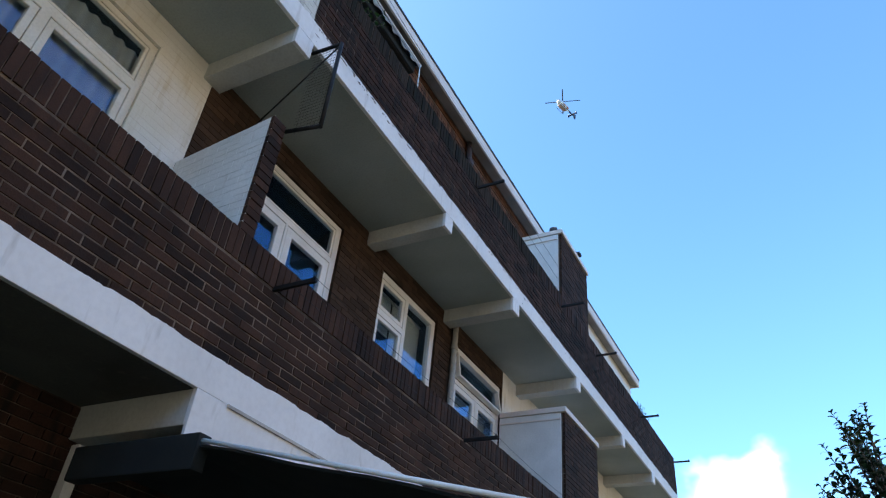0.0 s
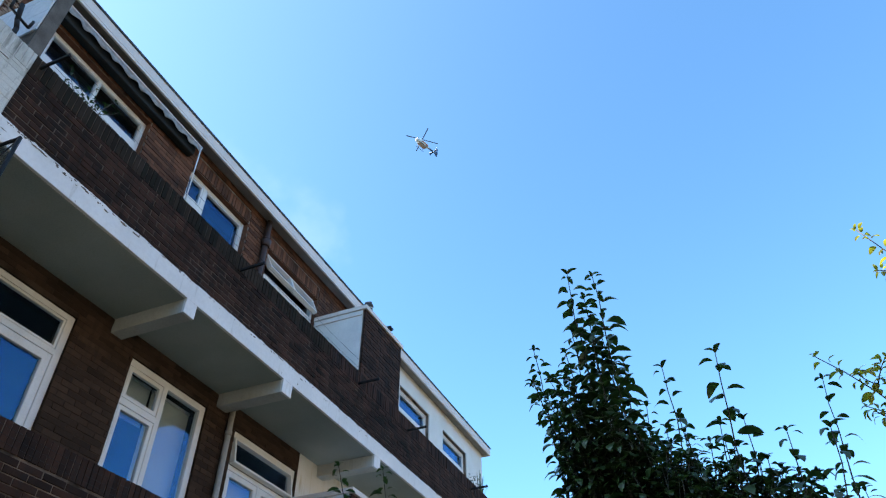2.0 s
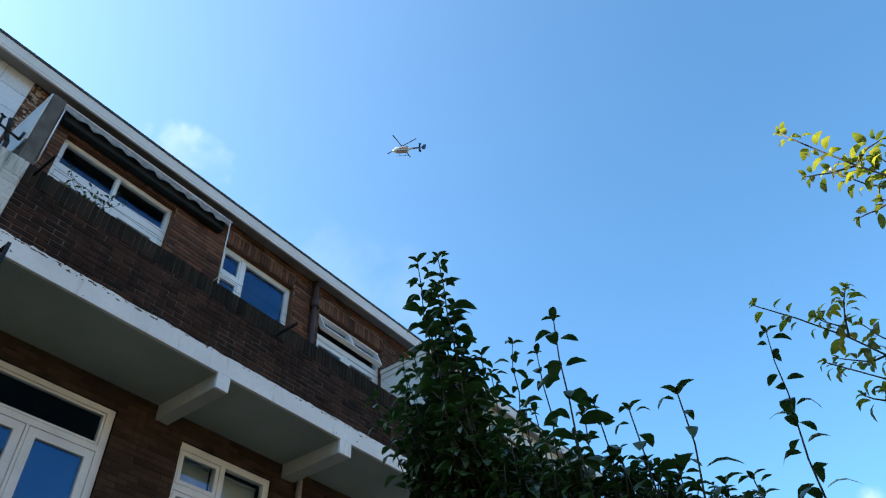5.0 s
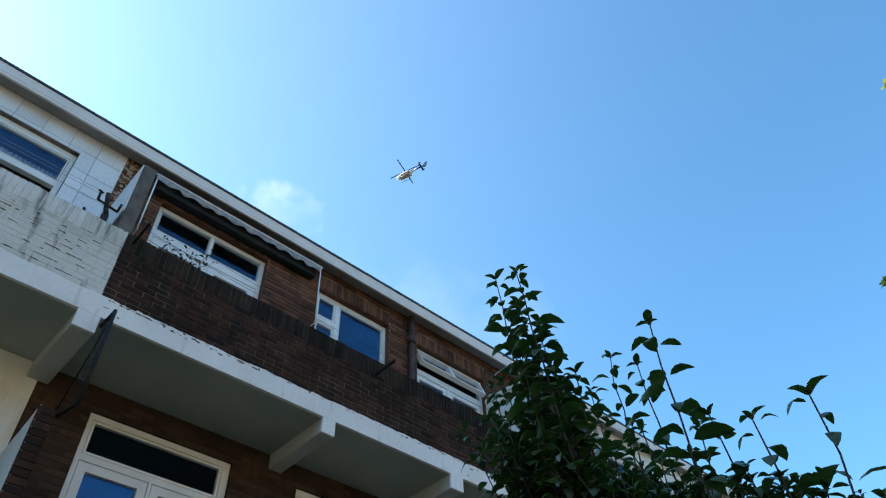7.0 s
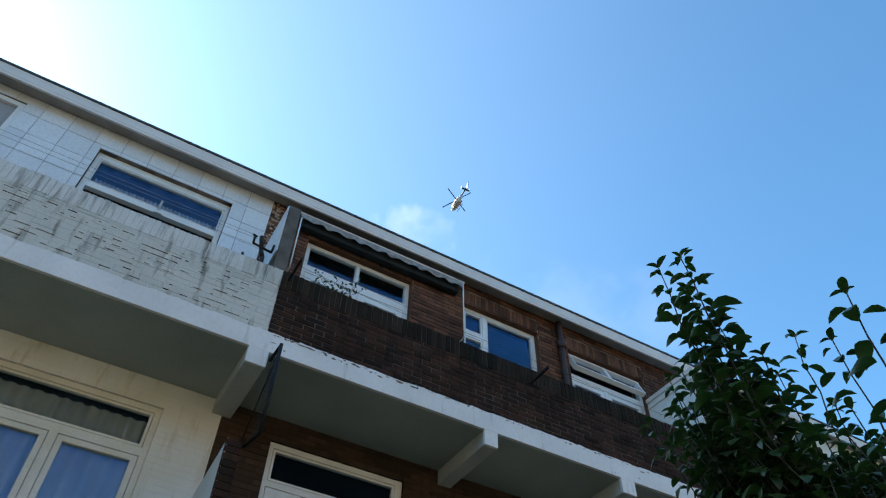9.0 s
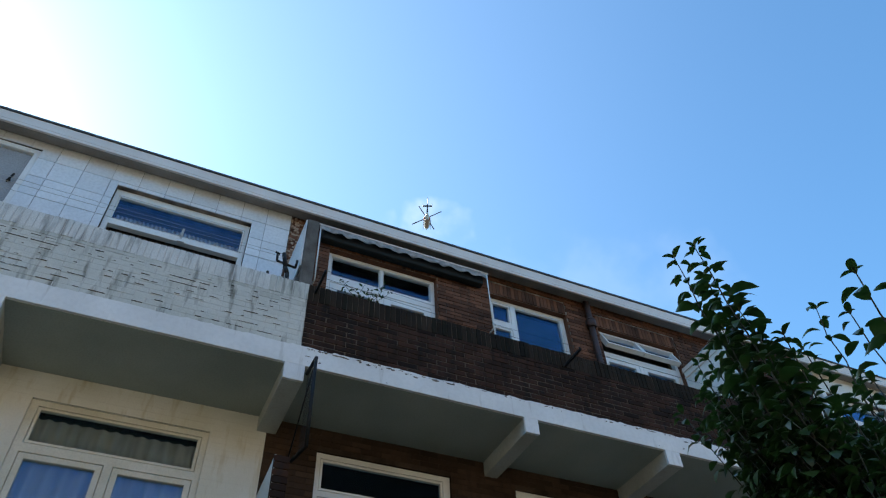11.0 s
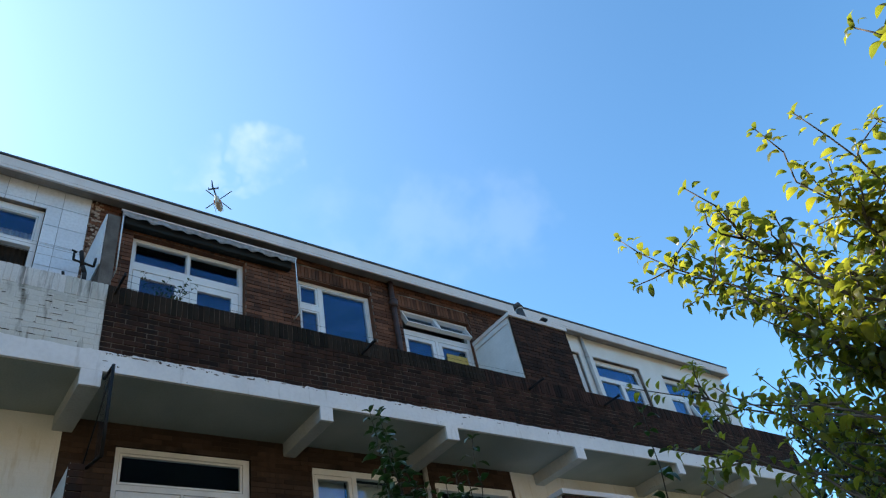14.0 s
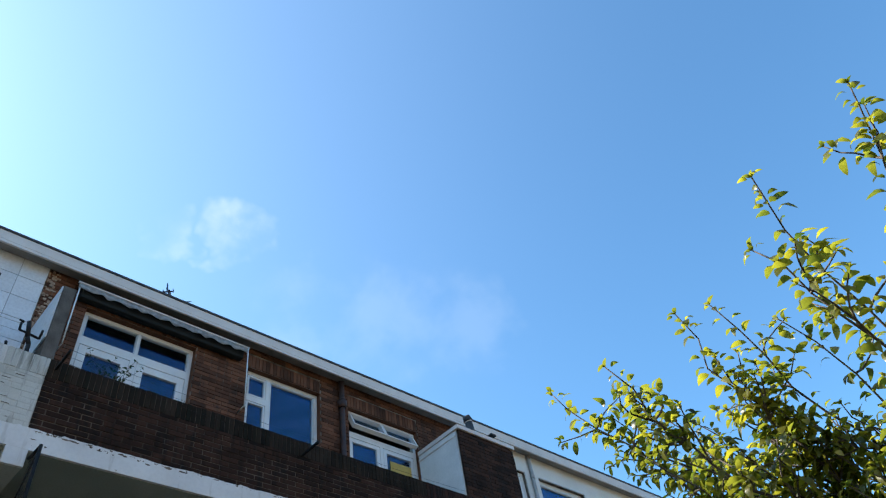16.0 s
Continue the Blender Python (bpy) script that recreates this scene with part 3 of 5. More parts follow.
# balcony slabs, edge beams and brackets
BRACKETS = [(-2.75, -2.55), (-0.71, -0.50), (1.755, 1.94), (4.19, 4.342), (5.915, 6.1), (8.19, 8.365), (10.49, 10.64), (12.45, 12.64), (14.45, 14.64)]
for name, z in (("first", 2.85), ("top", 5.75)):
    # The first floor slab takes the soffit colour darkened for shade.
    plain("balcony_slab_" + name, (FX - 0.01, PX - 0.03, Y0, PEND, z - 0.002, z + 0.2), M["soffit" if name == "top" else "soffit_low"], "painted balcony underside, pale on the top floor, darkened for shade below", "balcony")
    bm = bmesh.new()
    box(bm, PX - 0.029, PX + 0.004, Y0, PEND, z, z + 0.205, 0.004)
    tagged(link("balcony_beam_" + name, bm, M["white_beam"]), "white painted concrete edge beam of the balcony, chipped along the top", "beam", kind="structure")
    for a, b in BRACKETS:
        deep, face = 0.165, 0.001
        if name == "first" and a == 1.755:
            a, b, deep, face = 1.832, 1.95, 0.2, -0.02
        bm = bmesh.new()
        box(bm, FX - 0.011, PX - 0.03, a, b, z - deep, z + 0.003, 0.008)
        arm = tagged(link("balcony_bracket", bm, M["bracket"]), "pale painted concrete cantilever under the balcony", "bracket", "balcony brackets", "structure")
        bm = bmesh.new()
        box(bm, PX - 0.0295, PX + face + 0.002, a - 0.002, b + 0.002, z - deep - 0.002, z + 0.003, 0.006)
        part("bracket_face", bm, M["white_beam"], arm, "white painted end of the cantilever")
for name, z in (("first", 3.055), ("top", 5.955)):
    r = random.Random(3 if name == "first" else 7)
    bm, last, y, h = bmesh.new(), None, Y0, 0.012
    while y < PEND:
        h = min(0.012, max(0.001, h + r.uniform(-0.006, 0.006)))
        if r.random() < 0.04:
            h = r.uniform(0.012, 0.022)
        col = [bm.verts.new((PX + 0.0045, y, z - 0.012)), bm.verts.new((PX + 0.0045, y, z + h)), bm.verts.new((PX - 0.004, y, z + h))]
        if last:
            bm.faces.new((last[0], col[0], col[1], last[1]))
            bm.faces.new((last[1], col[1], col[2], last[2]))
        last = col
        y += r.uniform(0.012, 0.045)
    tagged(link("paint_edge_" + name, bm, M["white_beam"]), "ragged edge of white paint over the lowest bricks", "trim", kind="structure")
plain("shutter_board", (PX - 0.018, PX + 0.004, 1.83, 4.155, 2.50, 2.8495), M["white_beam"], "white painted board under the balcony beam", "board", 0.004)
plain("shutter_trim", (PX + 0.005, PX + 0.017, 2.06, 3.9, 2.832, 2.85), M["pipe_grey"], "thin grey metal strip on the white board", "trim", 0.002)

# parapets: a solid core for the joints; the bricks follow at the end of the file
for name, z, top in (("first", 3.055, 3.87), ("top", 5.955, 6.745)):
    core = bmesh.new()
    box(core, PX - 0.19, PX - 0.006, (JOIN if name == "top" else Y0), PEND, z, top)
    tagged(link("parapet_" + name, core, M["mortar_tan" if name == "first" else "mortar_dark"]), "weathered dark brown brick balcony parapet", "parapet", kind="structure")
core = bmesh.new()
box(core, PX - 0.19, PX - 0.0055, Y0, JOIN - 0.002, 5.955, 6.745)
tagged(link("parapet_painted", core, M["white_joint"]), "white painted brick balcony parapet streaked with grime", "parapet", kind="structure")


# ---- windows ----
def lattice(bm, x0, x1, y0, y1, z0, z1, holes):
    """A flat frame of real depth with rectangular holes."""
    ys = sorted({y0, y1, *(v for h in holes for v in h[:2])})
    zs = sorted({z0, z1, *(v for h in holes for v in h[2:4])})
    solid = {}
    for i in range(len(ys) - 1):
        for k in range(len(zs) - 1):
            cy, cz = (ys[i] + ys[i + 1]) / 2, (zs[k] + zs[k + 1]) / 2
            solid[i, k] = not any(h[0] < cy < h[1] and h[2] < cz < h[3] for h in holes)

    def quad(*p):
        bm.faces.new([bm.verts.new(v) for v in p])

    for (i, k), full in solid.items():
        if full:
            a, b, c, d = ys[i], ys[i + 1], zs[k], zs[k + 1]
            quad((x1, a, c), (x1, b, c), (x1, b, d), (x1, a, d))
            quad((x0, a, c), (x0, a, d), (x0, b, d), (x0, b, c))
            for di, dk, p in ((-1, 0, ((x0, a, c), (x1, a, c), (x1, a, d), (x0, a, d))), (1, 0, ((x0, b, c), (x0, b, d), (x1, b, d), (x1, b, c))),
                              (0, -1, ((x0, a, c), (x0, b, c), (x1, b, c), (x1, a, c))), (0, 1, ((x0, a, d), (x1, a, d), (x1, b, d), (x0, b, d)))):
                if not solid.get((i + di, k + dk)):
                    quad(*p)
    bmesh.ops.remove_doubles(bm, verts=bm.verts[:], dist=0.0004)
    bmesh.ops.recalc_face_normals(bm, faces=bm.faces[:])
    bm.normal_update()
    sharp = [e for e in bm.edges if len(e.link_faces) == 2 and e.link_faces[0].normal.dot(e.link_faces[1].normal) < 0.5 and e.calc_face_angle_signed() > 0]
    bmesh.ops.bevel(bm, geom=sharp, offset=0.004, segments=1, affect="EDGES")


WINDOWS = [0]


def window(label, x, rect, lights, mat="frame", depth=0.07, sill=True):
    """x: the frame's front. lights: (y0, y1, z0, z1, stile, tilt): stile 0 is fixed glass, None an open light, else the width of the sash; tilt opens it at the foot."""
    WINDOWS[0] += 1
    w = thing("window_%d" % WINDOWS[0], label, "window", "structure")
    y0, y1, z0, z1 = rect
    bm = bmesh.new()
    lattice(bm, x - depth, x, y0 + 0.002, y1 - 0.002, z0 + 0.002, z1 - 0.002, lights)
    part("window_frame", bm, M[mat], w)
    if sill:
        bm = bmesh.new()
        box(bm, x + 0.001, x + 0.06, y0 - 0.01, y1 + 0.01, z0 - 0.03, z0 + 0.02, 0.005)
        part("window_sill", bm, M[mat], w)
    for a, b, c, d, stile, tilt in lights:
        if stile is None:
            continue
        turn = Matrix.Translation((x, 0, d)) @ Matrix.Rotation(radians(-tilt), 4, "Y") @ Matrix.Translation((-x, 0, -d))
        holder = w
        if stile:
            bm = bmesh.new()
            lattice(bm, x - 0.05, x - 0.004 + (0.03 if tilt else 0), a + 0.004, b - 0.004, c + 0.004, d - 0.004, [(a + stile, b - stile, c + stile, d - stile)])
            bmesh.ops.transform(bm, matrix=turn, verts=bm.verts[:])
            holder = part("sash", bm, M[mat], w)
            a, b, c, d = a + stile, b - stile, c + stile, d - stile
        bm = bmesh.new()
        box(bm, x - 0.036, x - 0.030, a - 0.004, b + 0.004, c - 0.004, d + 0.004)
        if not tilt and d - c < 0.42 and 0.5 < b - a < 1.33:
            # top light panes tilt out at the foot so the camera sees soffit mirrored
            turn = Matrix.Translation((x - 0.033, 0, d)) @ Matrix.Rotation(radians(-4), 4, "Y") @ Matrix.Translation((0.033 - x, 0, -d))
        bmesh.ops.transform(bm, matrix=turn, verts=bm.verts[:])
        pane = part("pane", bm, M["glass"], holder, "clear glass pane with its sky reflection tinted blue")
        pane.visible_shadow = False
    return w


window("ivory painted window with a top light and two casements, net curtains drawn", FX - 0.03, LOW[0],
       [(-0.093, 1.286, 5.078, 5.428, 0.03, 0), (-0.093, 0.560, 3.300, 4.998, 0.055, 0), (0.632, 1.286, 3.300, 4.998, 0.055, 0)], "cream_frame")
window("white painted double balcony doors under a wide dark top light", FX - 0.03, LOW[1],
       [(2.412, 3.711, 5.115, 5.445, 0.03, 0), (2.412, 3.047, 3.100, 5.055, 0.085, 0), (3.077, 3.711, 3.100, 5.055, 0.085, 0)], "frame", sill=False)
window("white window with a small upper casement and a wide pane behind a blind", FX - 0.03, LOW[2],
       [(4.586, 5.093, 5.068, 5.428, 0.05, 0), (4.586, 5.093, 3.600, 4.998, 0.05, 0), (5.160, 5.696, 3.600, 5.428, 0.0, 0)])
window("white double doors with the top light tilted open", FX - 0.03, LOW[3],
       [(6.36, 7.62, 5.06, 5.40, 0.035, 9), (6.36, 6.97, 3.1, 5.0, 0.07, 0), (7.01, 7.62, 3.1, 5.0, 0.07, 0)], sill=False)
window("white aluminium window in the tiled wall, net curtain behind it", FX - 0.06, TOP[1],
       [(-0.233, 1.213, 7.882, 8.277, 0.02, 0), (-0.223, 1.203, 6.980, 7.802, None, 0)])
window("white balcony doors with two top lights under the awning", FX - 0.09, TOP[2],
       [(2.325, 2.975, 7.98, 8.302, 0.012, 0), (3.012, 3.677, 7.98, 8.302, 0.012, 0), (2.325, 2.945, 6.0, 7.862, 0.10, 0), (3.03, 3.677, 6.0, 7.862, 0.10, 0)], sill=False)
window("white window with two small lights beside a wide pane", FX - 0.09, TOP[3],
       [(4.577, 4.871, 7.975, 8.315, 0.03, 0), (4.577, 4.871, 6.900, 7.885, 0.03, 0), (4.938, 5.688, 6.900, 8.315, 0.02, 0)])
window("white double doors with the double top light tilted wide open", FX - 0.09, TOP[4],
       [(6.316, 6.952, 7.965, 8.275, 0.03, 24), (6.952, 7.599, 7.965, 8.275, 0.03, 24), (6.316, 6.912, 6.000, 7.865, 0.07, 0), (6.973, 7.599, 6.000, 7.865, 0.07, 0)], sill=False)
window("narrow white door set in the plastered wall", FX - 0.06, TOP[5], [(9.68, 10.2, 6.0, 8.25, 0.08, 0)], sill=False)
window("white window in the plastered wall, one lower light dark", FX - 0.07, TOP[6],
       [(10.706, 11.926, 7.945, 8.235, 0.02, 0), (10.706, 11.300, 7.000, 7.865, 0.0, 0), (11.364, 11.926, 7.000, 7.865, 0.04, 0)])
window("white window in the plastered wall near the corner", FX - 0.07, TOP[7],
       [(12.757, 13.963, 7.935, 8.225, 0.02, 0), (12.757, 13.317, 7.000, 7.855, 0.04, 0), (13.374, 13.963, 7.000, 7.855, 0.04, 16)])
window("white painted ground floor window under the balcony", FX - 0.03, GROUND[0], [(3.46, 3.98, 0.9, 2.24, 0.05, 0), (4.02, 4.54, 0.9, 2.24, 0.05, 0)])
plain("door_post", (FX + 0.001, FX + 0.07, 1.86, 1.925, 0.0, 2.63), M["frame"], "white painted post against the ground floor wall", "post", 0.004)

door = thing("door_1", "grey panelled door with a white frame in the tiled wall", "door", "structure")
bm = bmesh.new()
lattice(bm, FX - 0.12, FX - 0.02, -2.098, -1.152, 5.972, 8.578, [(-2.03, -1.215, 5.98, 8.51)])
part("door_frame", bm, M["frame"], door)
bm = bmesh.new()
box(bm, FX - 0.10, FX - 0.06, -2.026, -1.22, 5.984, 8.505, 0.004)
part("door_panel", bm, M["grey_panel"], door)
bm = bmesh.new()
tube(bm, (FX - 0.062, -1.284, 8.009), (FX - 0.02, -1.284, 8.009), 0.011)
tube(bm, (FX - 0.02, -1.296, 7.959), (FX - 0.02, -1.272, 8.099), 0.012)
part("door_handle", bm, M["iron"], door, "dark iron handle")


stay = thing("window_stay", "white metal stay on the tiled wall's window", "window fitting")
bm = bmesh.new()
box(bm, FX - 0.055, FX - 0.02, 0.535, 0.56, 7.78, 7.99, 0.004)
part("arm", bm, M["pipe_grey"], stay)
bm = bmesh.new()
box(bm, FX - 0.056, FX - 0.01, 0.515, 0.60, 7.77, 7.81, 0.004)
part("foot", bm, M["frame"], stay)

# curtains and blinds stand a little behind the glass
def curtain(label, y0, y1, z0, z1, mat="curtain", waves=22, depth=0.025, x=-2.24):
    bm = bmesh.new()
    n, r = waves * 6, random.Random(int(y0 * 100))
    cols = []
    for k in range(n + 1):
        y = y0 + (y1 - y0) * k / n
        d = depth * math.sin(2 * math.pi * k / 6 + r.uniform(-0.3, 0.3)) + r.uniform(-0.003, 0.003)
        cols.append([bm.verts.new((x + d * s, y, z)) for z, s in ((z1, 0.6), ((z0 + z1) / 2, 1.0), (z0, 1.25))])
    for a, b in zip(cols, cols[1:]):
        for i in range(2):
            f = bm.faces.new((a[i], a[i + 1], b[i + 1], b[i]))
            f.smooth = True
    bmesh.ops.solidify(bm, geom=bm.faces[:], thickness=0.003)
    return tagged(link("curtain", bm, M[mat]), label, "curtain")


curtain("pale pleated net curtain behind the casements", -0.12, 1.31, 3.25, 5.06, x=-2.16, waves=11, depth=0.045)
curtain("short pale pleated curtain behind the top light", -0.12, 1.31, 5.10, 5.36, waves=13, x=-2.15)
curtain("pale net curtain behind the top floor window", -0.2, 1.22, 7.9, 8.13, waves=30, x=-2.275, depth=0.018)
curtain("dark brown pleated curtain behind the open lower light", -0.2, 1.22, 6.95, 7.88, "dark_curtain", waves=24, x=-2.2, depth=0.018)


def roller_blind(label, y0, y1, z0, z1):
    b = thing("roller_blind", label, "blind")
    bm = bmesh.new()
    box(bm, -2.262, -2.258, y0, y1, z0, z1)
    part("cloth", bm, M["blind"], b)
    bm = bmesh.new()
    tube(bm, (-2.26, y0, z1 + 0.02), (-2.26, y1, z1 + 0.02), 0.018)
    part("roller", bm, M["frame"], b)
    bm = bmesh.new()
    box(bm, -2.268, -2.252, y0, y1, z0 - 0.02, z0 - 0.001, 0.003)
    part("bottom_bar", bm, M["frame"], b)


roller_blind("pale grey-green roller blind, drawn down", 5.12, 5.74, 4.2, 5.42)
roller_blind("pale grey-green roller blind behind the small light", 4.52, 5.09, 5.0, 5.42)
roller_blind("pale blind behind the balcony doors", 6.33, 7.65, 4.4, 4.98)
bm = bmesh.new()
box(bm, -2.157, -2.145, 7.113, 7.587, 6.075, 7.69, 0.003)
tagged(link("yellow_board", bm, M["board"]), "yellow board fixed over the lower door glass", "board")


# ---- dividers and storage boxes on the balconies ----
def divider(label, z0, z1, y0, y1, side, front_seed):
    d = thing("balcony_divider", label, "divider", group="balcony dividers")
    bm = bmesh.new()
    box(bm, FX + 0.002, PX - 0.014, y0 + 0.012, y1 - 0.01, z0, z1 - 0.004)
    part("core", bm, M["mortar"], d)
    if side == "tile":
        bm = bmesh.new()
        box(bm, PX - 0.03, PX - 0.004, y0 + 0.012, y1, z0, z1 - 0.002, 0.005)
        part("front", bm, M["cement"], d, "weathered cement front")
    else:
        blocks("front_bricks", M["brick"], proud(courses(y0, y1, z0, z1, long=0.3), PX - 0.03, PX - 0.002, front_seed), d, "stuff")
    if side == "brick":
        flat = proud(courses(FX + 0.02, PX - 0.006, z0, z1, joint=0.003), 0.0, 0.0065, 5, 0.0012)
        bm = bmesh.new()
        for s, e, a, b, c, f in flat:
            box(bm, a, b, y0 + 0.012 - e, y0 + 0.012 - s, c, f)
        part("painted_bricks", bm, M["divider_white"], d, "white painted bricks", "stuff")
        bm = bmesh.new()
        box(bm, FX + 0.01, PX - 0.03, y0 + 0.008, y0 + 0.0125, z0, z1 - 0.005)
        part("painted_joints", bm, M["white_joint"], d)
    else:
        for k in range(3):
            for i in range(5):
                a, c = FX + 0.01 + k * 0.295, z0 + 0.25 + i * 0.3
                if c < z1 - 0.02:
                    bm = bmesh.new()
                    box(bm, a, min(a + 0.29, PX - 0.008), y0 - 0.004, y0 + 0.011, c, min(c + 0.294, z1), 0.002)
                    part("tile", bm, M["tile"], d)
    return d


low_divider = divider("brick balcony divider, white painted on one side", 3.88, 4.85, 1.79, 1.915, "brick", 3)
for piece in low_divider.children:           # its top falls towards the house
    for v in piece.data.vertices:
        v.co.z -= 0.13 * max(0.0, PX - v.co.x) / 0.9 * (v.co.z - 3.88) / 0.97
divider("brick balcony divider faced with white tiles on one side", 6.75, 7.71, 1.76, 1.90, "tile", 4)


def storage_box(label, y0, y1, z0, z1, seed):
    s = thing("storage_box", label, "cupboard", group="balcony storage boxes")
    bm = bmesh.new()
    box(bm, FX + 0.003, PX - 0.013, y0 + 0.012, y1 - 0.012, z0, z1 - 0.07)
    part("core", bm, M["mortar"], s)
    blocks("front_bricks", M["brick"], proud(courses(y0, y1, z0, z1 - 0.07), PX - 0.03, PX, seed), s, "stuff")
    bm = bmesh.new()
    box(bm, FX + 0.004, PX - 0.05, y0 - 0.016, y0 + 0.011, z0 + 0.02, z1 - 0.072, 0.003)
    part("side_panel", bm, M["frame"], s, "white painted board panel")
    bm = bmesh.new()
    box(bm, FX + 0.004, PX - 0.048, y0 - 0.03, y0 - 0.017, z1 - 0.17, z1 - 0.15, 0.002)
    part("batten", bm, M["fascia"], s)
    bm = bmesh.new()
    box(bm, FX + 0.004, PX + 0.025, y0 - 0.035, y1 + 0.03, z1 - 0.069, z1, 0.006)
    part("cap", bm, M["fascia"], s, "white painted cap board")
    return s


storage_box("brick balcony storage box with white panel side and cap", 7.68, 9.04, 3.88, 5.10, 11)
storage_box("brick balcony storage box with white panel side and cap", 7.64, 8.86, 6.75, 7.93, 12)


# ---- metalwork ----
def rod(y, z, length=0.33):
    r = thing("line_rod", "black iron clothes-line rod fixed in the parapet", "rod", group="clothes-line rods")
    bm = bmesh.new()
    box(bm, PX - 0.05, PX + length, y - 0.011, y + 0.011, z - 0.016, z + 0.016, 0.003)
    part("bar", bm, M["iron"], r)
    bm = bmesh.new()
    tube(bm, (PX + length - 0.02, y, z + 0.012), (PX + length - 0.02, y, z + 0.035), 0.006)
    part("pin", bm, M["iron"], r)


for y, z in ((2.19, 3.67), (4.93, 3.67), (7.3, 3.67), (1.95, 6.66), (4.82, 6.56), (7.60, 6.56), (9.2, 6.56), (11.9, 6.6), (14.62, 6.66)):
    rod(y, z)

def swept(bm, pts, radius, sides=5):
    """One connected tube along a line that runs mainly along y."""
    rings = []
    for p in pts:
        rings.append([bm.verts.new((p[0] + radius * math.cos(2 * math.pi * k / sides), p[1], p[2] + radius * math.sin(2 * math.pi * k / sides))) for k in range(sides)])
    for a, b in zip(rings, rings[1:]):
        for k in range(sides):
            bm.faces.new((a[k], a[(k + 1) % sides], b[(k + 1) % sides], b[k]))
    bm.faces.new(rings[0][::-1])
    bm.faces.new(rings[-1])


for z, lift, posts in ((3.70, 0.0, (2.19, 4.93, 7.3)), (6.59, 0.1, (1.95, 4.82, 7.60))):
    cl = thing("clothes_line", "thin dark clothes lines strung between the iron rods", "clothes line", group="clothes lines")
    for x in (PX + 0.10, PX + 0.2, PX + 0.305):
        pts = []
        for i, (y0, y1) in enumerate(zip(posts, posts[1:])):
            for k in range(9 if i else 8):
                t = k / 8
                pts.append((x, y0 + (y1 - y0) * t, z + (lift * (1 - t) if i == 0 else 0) - 0.14 * t * (1 - t)))
        bm = bmesh.new()
        swept(bm, pts, 0.0016)
        part("line", bm, M["iron"], cl)

tile_line = thing("clothes_line", "thin grey clothes lines running past the tiled wall", "clothes line", group="clothes lines")
for x, z0, z1 in ((-1.2, 7.22, 7.14), (-1.2, 7.12, 7.1), (-1.2, 7.03, 7.0)):
    bm = bmesh.new()
    swept(bm, [(x, -4.4 + 6.0 * k / 10, z0 + (z1 - z0) * k / 10 - 0.10 * (k / 10) * (1 - k / 10)) for k in range(11)], 0.0022)
    part("line", bm, M["pipe_grey"], tile_line)

hoop = thing("iron_hoop", "black iron clothes-line frame between beam and divider", "frame")
for name, a, b in (("upper_arm", (PX - 0.02, 1.97, 5.685), (-0.87, 1.97, 5.66)), ("upright", (-0.87, 1.97, 5.672), (-0.87, 1.97, 4.79)), ("lower_arm", (-0.868, 1.97, 4.80), (PX - 0.02, 1.93, 4.815))):
    bm = bmesh.new()
    tube(bm, a, b, 0.016, sides=6)
    part(name, bm, M["iron"], hoop)
bm = bmesh.new()
tube(bm, (-0.87, 1.972, 5.66), (-1.6, 1.99, 5.05), 0.007, sides=6)
part("stay", bm, M["iron"], hoop)

bm = bmesh.new()
for k in range(1, 8):
    x = PX + 0.26 * k / 8
    tube(bm, (x, 1.97, 4.81), (x, 1.97, 5.66), 0.0011, sides=4, caps=False)
for k in range(1, 26):
    z = 4.81 + 0.85 * k / 26
    tube(bm, (PX, 1.971, z), (-0.87, 1.971, z), 0.0011, sides=4, caps=False)
part("wire_mesh", bm, M["iron"], hoop, "rusty wire mesh")

hook = thing("iron_bracket", "black iron clothes-line bracket standing on the white parapet", "bracket")


def bent(name, pts, r):
    bm = bmesh.new()
    for a, b in zip(pts, pts[1:]):
        tube(bm, a, b, r, sides=7)
    part(name, bm, M["iron"], hook)


bent("post", [(-1.2, 1.66, 6.7), (-1.2, 1.655, 6.88), (-1.2, 1.625, 6.96), (-1.2, 1.59, 7.15)], 0.022)
bent("arm", [(-1.2, 1.525, 7.11), (-1.2, 1.53, 7.02), (-1.2, 1.725, 6.99), (-1.2, 1.735, 7.1)], 0.013)
bent("foot", [(-1.2, 1.46, 6.84), (-1.2, 1.47, 6.78), (-1.2, 1.65, 6.765)], 0.014)
bent("tip", [(-1.2, 1.5, 7.14), (-1.2, 1.55, 7.125)], 0.011)


def drainpipe(label, y, z0, z1, mat, r=0.045):
    p = thing("drainpipe", label, "pipe")
    bm = bmesh.new()
    tube(bm, (FX + r + 0.012, y, z0), (FX + r + 0.012, y, z1), r, sides=14)
    part("pipe", bm, M[mat], p)
    z = z0 + 0.35
    while z < z1:
        bm = bmesh.new()
        tube(bm, (FX + r + 0.012, y, z), (FX + r + 0.012, y, z + 0.06), r + 0.008, sides=14)
        part("collar", bm, M[mat], p)
        z += 0.95
    return p


